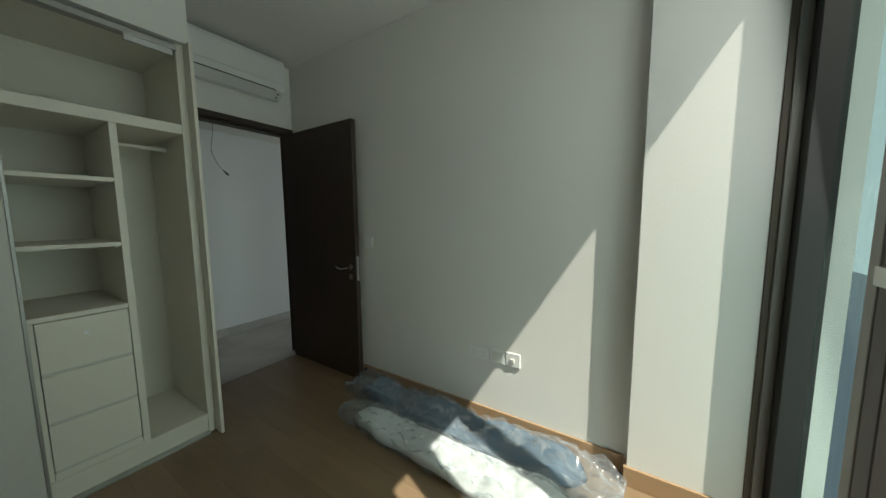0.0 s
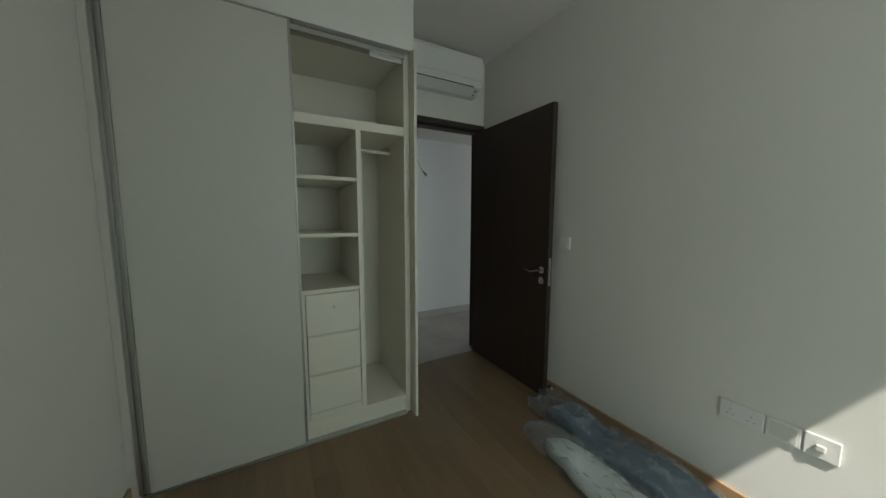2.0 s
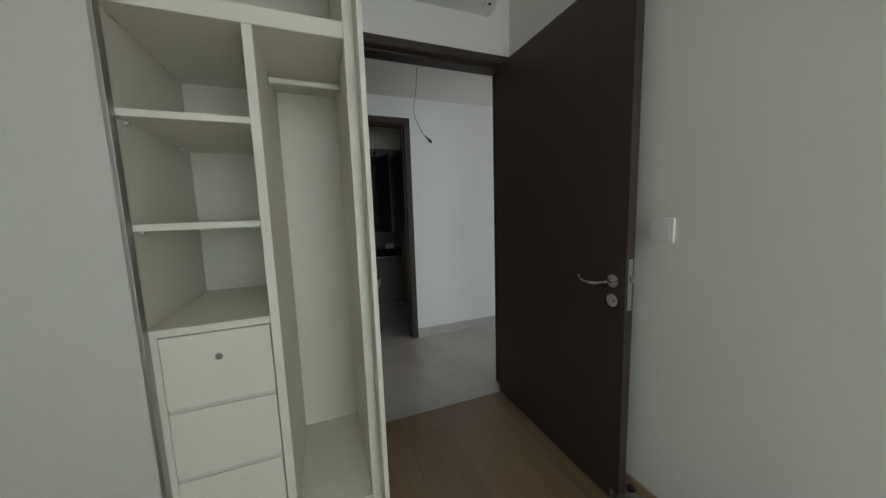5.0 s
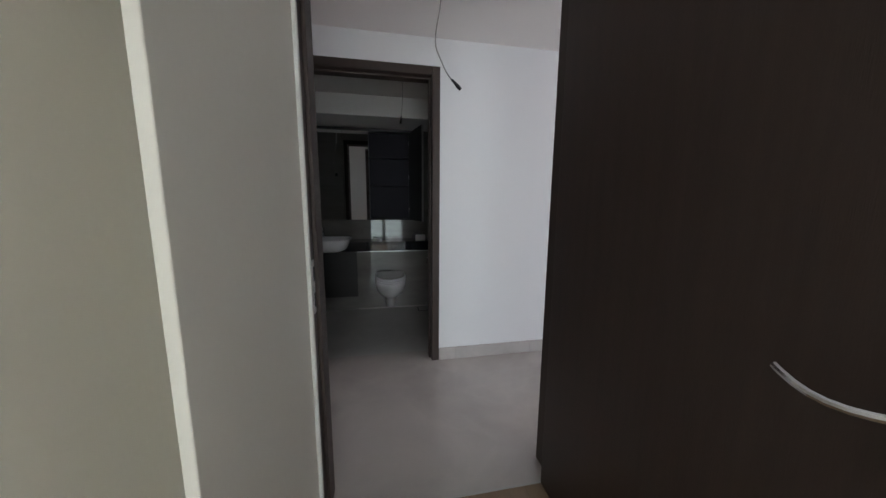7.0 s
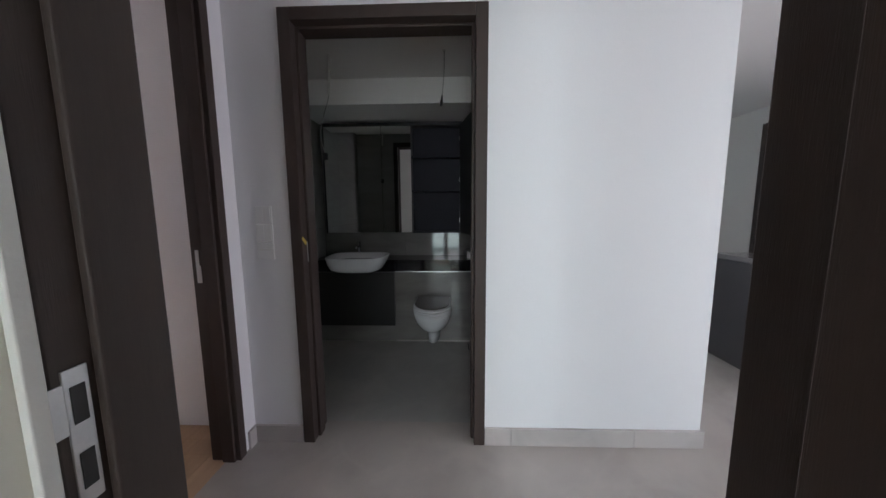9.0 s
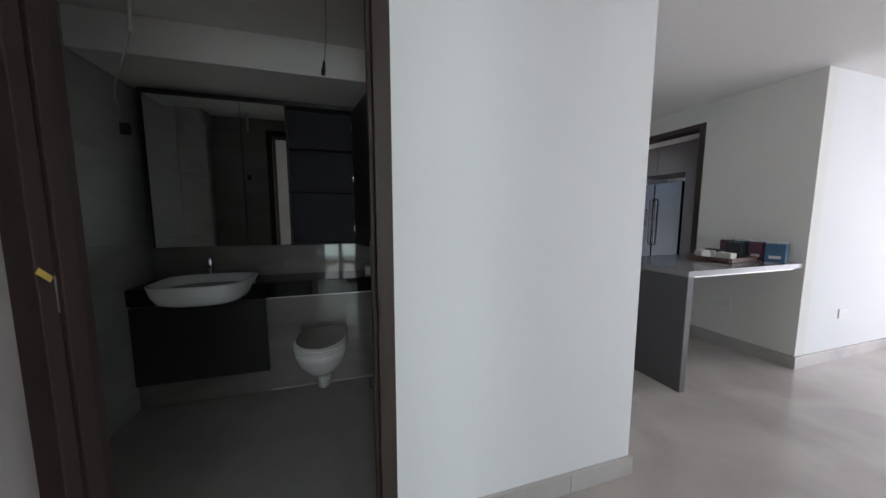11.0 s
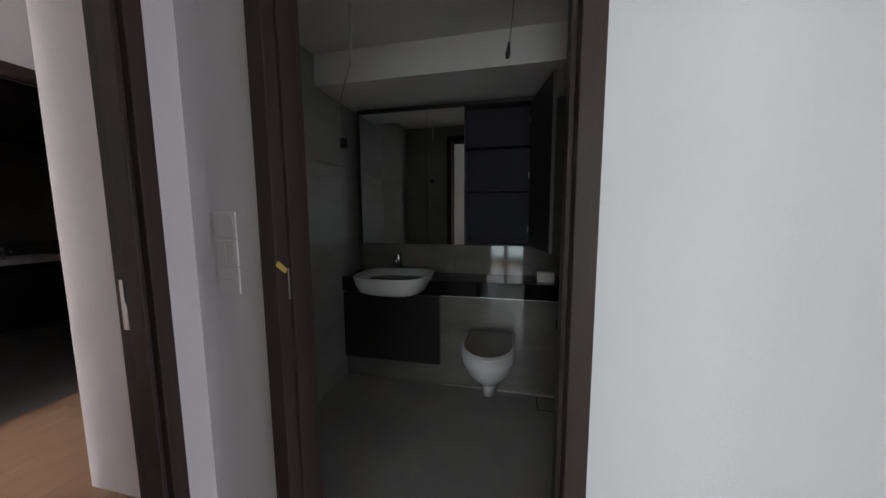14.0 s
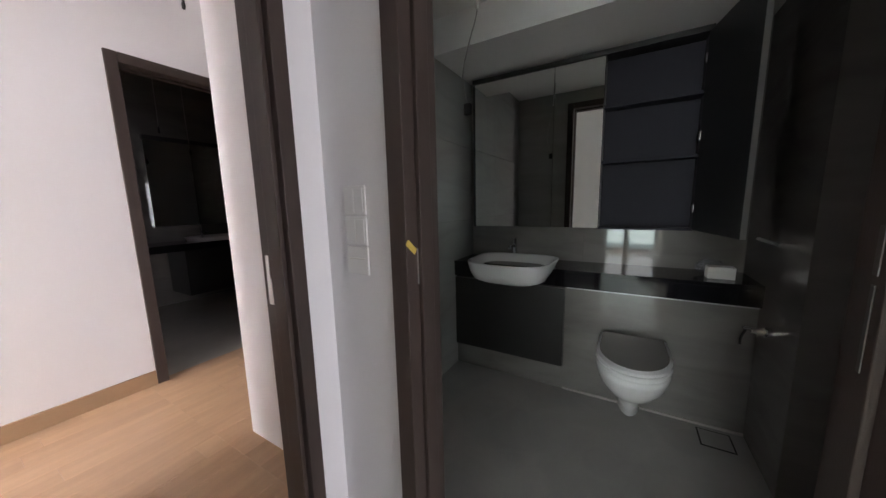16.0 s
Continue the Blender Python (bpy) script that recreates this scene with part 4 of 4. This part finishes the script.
bmesh.ops.transform(od, matrix=m_od, verts=od.verts)
odo = part("open_door", od, BLACKWOOD, mc, "cabinet door standing open")
oe = bmesh.new()
box(oe, 0.4403, -0.018, 1.006, 0.446, 0.0, 1.976)
bmesh.ops.transform(oe, matrix=m_od, verts=oe.verts)
part("door_edge", oe, ALU, odo, "pale aluminium door edge")
for z in (1.12, 1.49, 1.86):
    part("hinge", boxes((-0.432, 2.494, z - 0.022, -0.412, 2.512, z + 0.022), bevel=0.003), STEEL, mc, "steel cabinet hinge")

# toilet
wc = thing("toilet", (-0.665, 2.2, 0.08), "white ceramic toilet with closed lid at the low wall", "toilet")
WX, WB = -0.665, 2.342


def pan(rx, y0, z, y1=WB):
    """A ring flat at the wall and round at the front."""
    rx *= 0.9
    y0 += 0.03
    ring = []
    for j in range(32):
        a = math.pi + math.pi * j / 31
        ring.append((WX + rx * math.cos(a), y0 + 0.20 + (0.20) * math.sin(a), z))
    ring.append((WX + rx * 0.96, y1, z))
    ring.append((WX - rx * 0.96, y1, z))
    return ring


part("pan", loft(bmesh.new(), [pan(0.066, 2.085, 0.082), pan(0.068, 2.08, 0.13), pan(0.078, 2.05, 0.180), pan(0.110, 1.99, 0.212), pan(0.140, 1.94, 0.245), pan(0.162, 1.895, 0.295), pan(0.173, 1.866, 0.35), pan(0.174, 1.86, 0.388)]), CERAMIC, wc, smooth=True)
part("seat", loft(bmesh.new(), [pan(0.172, 1.862, 0.391, 2.30), pan(0.177, 1.853, 0.395, 2.30), pan(0.177, 1.853, 0.408, 2.30), pan(0.173, 1.858, 0.413, 2.30)]), CERAMIC, wc, "white plastic seat", smooth=False)
part("lid", loft(bmesh.new(), [pan(0.172, 1.860, 0.416, 2.30), pan(0.176, 1.853, 0.420, 2.30), pan(0.175, 1.855, 0.432, 2.30), pan(0.160, 1.875, 0.440, 2.29)]), CERAMIC, wc, "white plastic lid", smooth=False)
# thin layer added over the white lid to darken its shaded top
part("lid_sheet", loft(bmesh.new(), [pan(0.162, 1.873, 0.4403, 2.292), pan(0.162, 1.873, 0.4420, 2.292), pan(0.158, 1.878, 0.4430, 2.288)]), LID_SHADE, wc, "thin grey-brown layer added for the shaded top of the white lid")
for sx in (-0.07, 0.07):
    part("hinge", rod(bmesh.new(), (WX + sx - 0.02, 2.312, 0.41), (WX + sx + 0.02, 2.312, 0.41), 0.012), CHROME, wc)
sp = thing("bidet_spray", (-0.172, 2.19, 0.598), "chrome bidet valve with hose on the tiled pier", "bidet spray")
part("valve", rod(rod(bmesh.new(), (-0.1702, 2.19, 0.598), (-0.185, 2.19, 0.598), 0.022), (-0.184, 2.19, 0.598), (-0.235, 2.19, 0.598), 0.012), CHROME, sp)
part("lever", boxes((-0.262, 2.183, 0.598, -0.205, 2.197, 0.611), bevel=0.004), CHROME, sp, "chrome valve lever")
part("hose", pipe(bmesh.new(), [(-0.250, 2.19, 0.596), (-0.258, 2.192, 0.575), (-0.262, 2.196, 0.55), (-0.260, 2.20, 0.525)], 0.005, 8), DARK, sp, smooth=True)
tb = thing("towel_bar", (-0.17, 2.2, 1.0), "short chrome towel bar on the tiled pier", "towel bar")
part("bar", rod(bmesh.new(), (-0.205, 2.10, 0.985), (-0.205, 2.34, 0.985), 0.007), CHROME, tb)
for y in (2.115, 2.325):
    part("bracket", rod(bmesh.new(), (-0.1702, y, 0.985), (-0.205, y, 0.985), 0.009), CHROME, tb)
bx = thing("tissue_box", (-0.33, 2.45, 0.772), "small white carton and crumpled wrap on the counter", "box")
part("carton", boxes((-0.362, 2.385, 0.7725, -0.255, 2.455, 0.832), bevel=0.003), CARD, bx)
bmw = bmesh.new()
bmesh.ops.create_icosphere(bmw, subdivisions=3, radius=0.05, matrix=Matrix.Translation((-0.33, 2.50, 0.815)) @ Matrix.Diagonal((1.3, 0.8, 0.75, 1)))
for v in bmw.verts:
    v.co += Vector((1, 1, 1)) * 0.014 * noise.noise(v.co * 38)
part("crumpled_wrap", bmw, FILM, bx, "crumpled clear wrap")
dr = thing("floor_drain", (-0.30, 2.22, 0.0), "square tiled floor drain with dark joint", "drain")
part("joint", boxes((-0.36, 2.18, -0.0035, -0.225, 2.315, -0.0015)), DARK, dr, "dark joint round the drain cover")
part("cover", boxes((-0.353, 2.187, -0.0033, -0.232, 2.308, 0.0005), bevel=0.001), TILE_FLOOR, dr)

# ---- master bathroom beyond the far doorway ----
mv = thing("master_vanity", (-5.35, 2.1, 0.2), "black vanity cabinet in the dim master bathroom", "vanity")
part("body", boxes((-5.599, 1.95, 0.16, -5.10, 3.09, 0.70), bevel=0.002), BLACKWOOD, mv)
part("slab", boxes((-5.599, 0.75, 0.701, -5.07, 3.095, 0.78), bevel=0.002), BLACK, mv)
mm = thing("master_mirror", (-5.58, 2.0, 1.0), "wide wall mirror in the master bathroom", "mirror")
part("mirror_pane", boxes((-5.598, 1.86, 0.97, -5.55, 3.05, 1.98), bevel=0.001), MIRROR, mm)
part("top_bar", boxes((-5.598, 1.86, 1.981, -5.53, 3.05, 2.03), bevel=0.002), BLACKWOOD, mm)
b2 = copy_thing(bas, Matrix.Translation((-5.30, 2.35, 0.70)) @ Matrix.Rotation(radians(90), 4, "Z"))
b2.name = "master_wash_basin"
tagged(b2, "white ceramic wash basin on the master bathroom counter", "basin")
t2 = copy_thing(tap, Matrix.Translation((-5.50, 2.30, 0.781)) @ Matrix.Rotation(radians(90), 4, "Z"))
t2.name = "master_basin_tap"
tagged(t2, "chrome mixer tap on the master bathroom counter", "tap")
w2 = copy_thing(wc, Matrix.Translation((-5.40, 1.12, 0.08)) @ Matrix.Rotation(radians(90), 4, "Z"))
w2.name = "master_toilet"
tagged(w2, "white ceramic toilet in the dim master bathroom", "toilet")

# ---- dining bar and kitchen ----
BAR_Z = 0.846
bar = thing("dining_bar", (2.3, 1.85, 0), "grey quartz dining bar with waterfall side panel", "bar counter")
part("side_panel", boxes((1.665, 1.485, 0.0, 1.718, 2.20, 0.808), bevel=0.002), GREYLAM, bar)
part("top", boxes((1.665, 1.485, 0.809, 2.879, 2.20, BAR_Z), bevel=0.003), GREYTOP, bar)
part("edge_strip", boxes((1.735, 1.495, 0.799, 2.80, 1.515, 0.8085), bevel=0.001), STEEL, bar, "bright steel strip under the top edge")
part("under_panel", boxes((1.7185, 2.14, 0.0, 2.26, 2.17, 0.808)), GREYLAM, bar)
tray = thing("serving_tray", (2.50, 1.81, BAR_Z + 0.0005), "dark wooden tray on the bar top", "tray")
TW, TD, tz = 0.19, 0.15, BAR_Z + 0.001
tx, ty = 2.50, 1.81
part("base", boxes((tx - TW, ty - TD, tz, tx + TW, ty + TD, tz + 0.009), bevel=0.002), TRAYWOOD, tray)
for sy in (-1, 1):
    part("rim", boxes((tx - TW, ty + sy * TD - 0.006, tz, tx + TW, ty + sy * TD + 0.006, tz + 0.036), bevel=0.002), TRAYWOOD, tray)
for sx in (-1, 1):
    rim = part("rim", boxes((tx + sx * TW - 0.006, ty - TD + 0.0065, tz, tx + sx * TW + 0.006, ty + TD - 0.0065, tz + 0.036), bevel=0.002), TRAYWOOD, tray)
    part("grip_slot", boxes((tx + sx * TW - 0.0067, ty - 0.035, tz + 0.016, tx + sx * TW + 0.0067, ty + 0.035, tz + 0.028), bevel=0.003), DARK, rim, "dark hand slot")
tray.rotation_euler = (0, 0, radians(7))


def carton(name, x, y, z, w, d, h, turn, mat, label, lid=True, category="box", group=""):
    """A box or tin with its label towards -x before it is turned."""
    t = thing(name, (x, y, z), label, category, group)
    part("body", boxes((x - d / 2, y - w / 2, z, x + d / 2, y + w / 2, z + h), bevel=0.004), mat, t)
    if lid:
        part("label", boxes((x - d / 2 - 0.0012, y - w * 0.3, z + h * 0.18, x - d / 2 - 0.0002, y + w * 0.3, z + h * 0.34)), PLASTIC_OFF, t, "pale printed label")
        part("lid", boxes((x - d / 2 - 0.001, y - w / 2 - 0.001, z + h + 0.0004, x + d / 2 + 0.001, y + w / 2 + 0.001, z + h + 0.010), bevel=0.002), STEEL, t, "silver lid")
        part("knob", rod(bmesh.new(), (x, y, z + h + 0.0102), (x, y, z + h + 0.020), 0.012, 0.010, 10), STEEL, t)
    t.rotation_euler = (0, 0, radians(turn))
    return t


TINS = "tins on the bar"
zt = BAR_Z + 0.001
carton("pink_tin", 2.815, 1.955, zt, 0.085, 0.085, 0.150, 12, PLUM, "dull pink tin with silver lid by the wall", category="tin", group=TINS)
carton("teal_tin", 2.80, 1.840, zt, 0.085, 0.085, 0.150, 14, TEAL, "dark teal tin with silver lid by the wall", category="tin", group=TINS)
carton("plum_tin", 2.79, 1.728, zt, 0.09, 0.085, 0.150, 14, PLUM, "plum tin with silver lid by the wall", category="tin", group=TINS)
carton("blue_tin", 2.785, 1.600, zt, 0.115, 0.09, 0.145, 16, BLUE, "blue tin with silver lid at the bar edge", category="tin", group=TINS)
zr = BAR_Z + 0.0105
carton("dark_box", 2.635, 1.80, zr, 0.10, 0.07, 0.135, 7, CHARCOAL, "upright charcoal box on the tray", lid=False)
carton("dark_box", 2.545, 1.90, zr, 0.10, 0.06, 0.075, 7, CHARCOAL, "low charcoal box on the tray", lid=False)
carton("white_card_box", 2.50, 1.90, zr, 0.085, 0.02, 0.062, 7, CARD, "folded white card on the tray", lid=False)
carton("white_card_box", 2.45, 1.745, zr, 0.12, 0.055, 0.060, -12, CARD, "white card box on the tray", lid=False)
roll = thing("tissue_roll", (2.43, 1.90, zr), "loose white tissue roll on the tray", "tissue roll")
part("roll", rod(bmesh.new(), (2.40, 1.86, zr + 0.036), (2.43, 1.94, zr + 0.036), 0.036, sides=20), CARD, roll)

fd = thing("fridge", (4.55, 3.80, 0), "steel two-door fridge in a dark cabinet recess", "fridge")
part("body", boxes((4.26, 3.40, 0.03, 4.9, 4.25, 1.72), bevel=0.006), CHARCOAL, fd)
part("door", boxes((4.20, 3.40, 0.05, 4.258, 3.82, 1.72), bevel=0.008), FRIDGE, fd)
part("door", boxes((4.20, 3.83, 0.05, 4.258, 4.25, 1.72), bevel=0.008), FRIDGE, fd)
for y in (3.785, 3.865):
    part("handle", pipe(bmesh.new(), [(4.20, y, 0.75), (4.165, y, 0.78), (4.165, y, 1.45), (4.20, y, 1.48)], 0.010, 8), STEEL, fd)
part("dispenser", boxes((4.196, 3.93, 1.05, 4.1995, 4.10, 1.32), bevel=0.001), CHARCOAL, fd, "dark water dispenser")
kc = thing("kitchen_cabinet", (4.5, 3.8, 1.85), "grey laminate cabinet above the fridge", "cabinet")
part("body", boxes((4.30, 3.38, 1.85, 4.9, 4.27, 2.285), bevel=0.002), GREYLAM, kc)
part("cabinet_door", boxes((4.22, 3.38, 1.85, 4.299, 3.822, 2.28), bevel=0.002), GREYLAM, kc)
part("cabinet_door", boxes((4.22, 3.826, 1.85, 4.299, 4.27, 2.28), bevel=0.002), GREYLAM, kc)
ks = thing("tall_cabinet", (4.5, 3.0, 0), "tall grey laminate kitchen cabinet beside the fridge", "cabinet")
part("body", boxes((4.22, 2.55, 0.08, 4.9, 3.37, 2.28), bevel=0.002), GREYLAM, ks)
part("cabinet_door", boxes((4.195, 2.56, 0.10, 4.219, 2.96, 2.27), bevel=0.002), GREYLAM, ks)
part("cabinet_door", boxes((4.195, 2.965, 0.10, 4.219, 3.365, 2.27), bevel=0.002), GREYLAM, ks)
part("plinth", boxes((4.26, 2.55, 0.0, 4.9, 3.37, 0.079)), CHARCOAL, ks)

# ---- floor planks, last ----
def planks(name, x0, y0, x1, y1, along, width, length, mat, base_label, keep=None):
    """Boards with fine open joints; alike boards share a mesh."""
    ob = tagged(new(name), base_label, "floor", kind="structure")
    cache = {}
    rnd = random.Random(5)
    a0, a1, c0, c1 = (y0, y1, x0, x1) if along == "y" else (x0, x1, y0, y1)
    rows = math.ceil((c1 - c0) / width - 1e-6)
    for i in range(rows):
        ca, cb = c0 + i * width, min(c0 + (i + 1) * width, c1)
        a = a0 - rnd.uniform(0.05, 0.9) * length
        while a < a1 - 1e-4:
            s, e = max(a, a0), min(a + length, a1)
            a += length
            if e - s < 0.03:
                continue
            key = (round(e - s, 3), round(cb - ca, 3))
            if key not in cache:
                l, w, g, h = key[0] / 2 - 0.0002, key[1] / 2 - 0.0002, 0.0007, 0.014
                vs = [(sx * (w - q), sy * (l - q), z) for z, q in ((-h, 0), (-g, 0), (0, g)) for sx, sy in ((-1, -1), (1, -1), (1, 1), (-1, 1))]
                if along == "x":
                    vs = [(-q[1], q[0], q[2]) for q in vs]
                fs = [(8, 9, 10, 11)] + [(b + k, b + (k + 1) % 4, b + 4 + (k + 1) % 4, b + 4 + k) for b in (0, 4) for k in range(4)]
                me = bpy.data.meshes.new("plank")
                me.from_pydata(vs, [], fs)
                me.materials.append(mat)
                cache[key] = me
            p = new("plank", cache[key])
            p.parent = ob
            mid_a, mid_c = (s + e) / 2, (ca + cb) / 2
            p.location = (mid_c, mid_a, 0) if along == "y" else (mid_a, mid_c, 0)
    return ob


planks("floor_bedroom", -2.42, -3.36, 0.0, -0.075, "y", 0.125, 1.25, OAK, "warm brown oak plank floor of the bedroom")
planks("floor_master", -3.49, -1.2, -2.56, 0.076, "y", 0.138, 1.6, OAK_DAYLIT, "oak plank floor of the master bedroom towards its window")
planks("floor_master_entry", -3.49, 0.076, -1.60, 1.06, "y", 0.1373, 1.6, OAK_DAYLIT, "oak plank floor of the master bedroom")
planks("floor_master_passage", -3.49, 1.06, -1.771, 3.08, "y", 0.1373, 1.6, OAK_DAYLIT, "oak plank floor before the master bathroom")
structure("threshold_bedroom", boxes((-0.954, -0.079, -0.013, -0.046, -0.071, 0.002)), ALU, "thin metal strip between planks and marble", "trim")
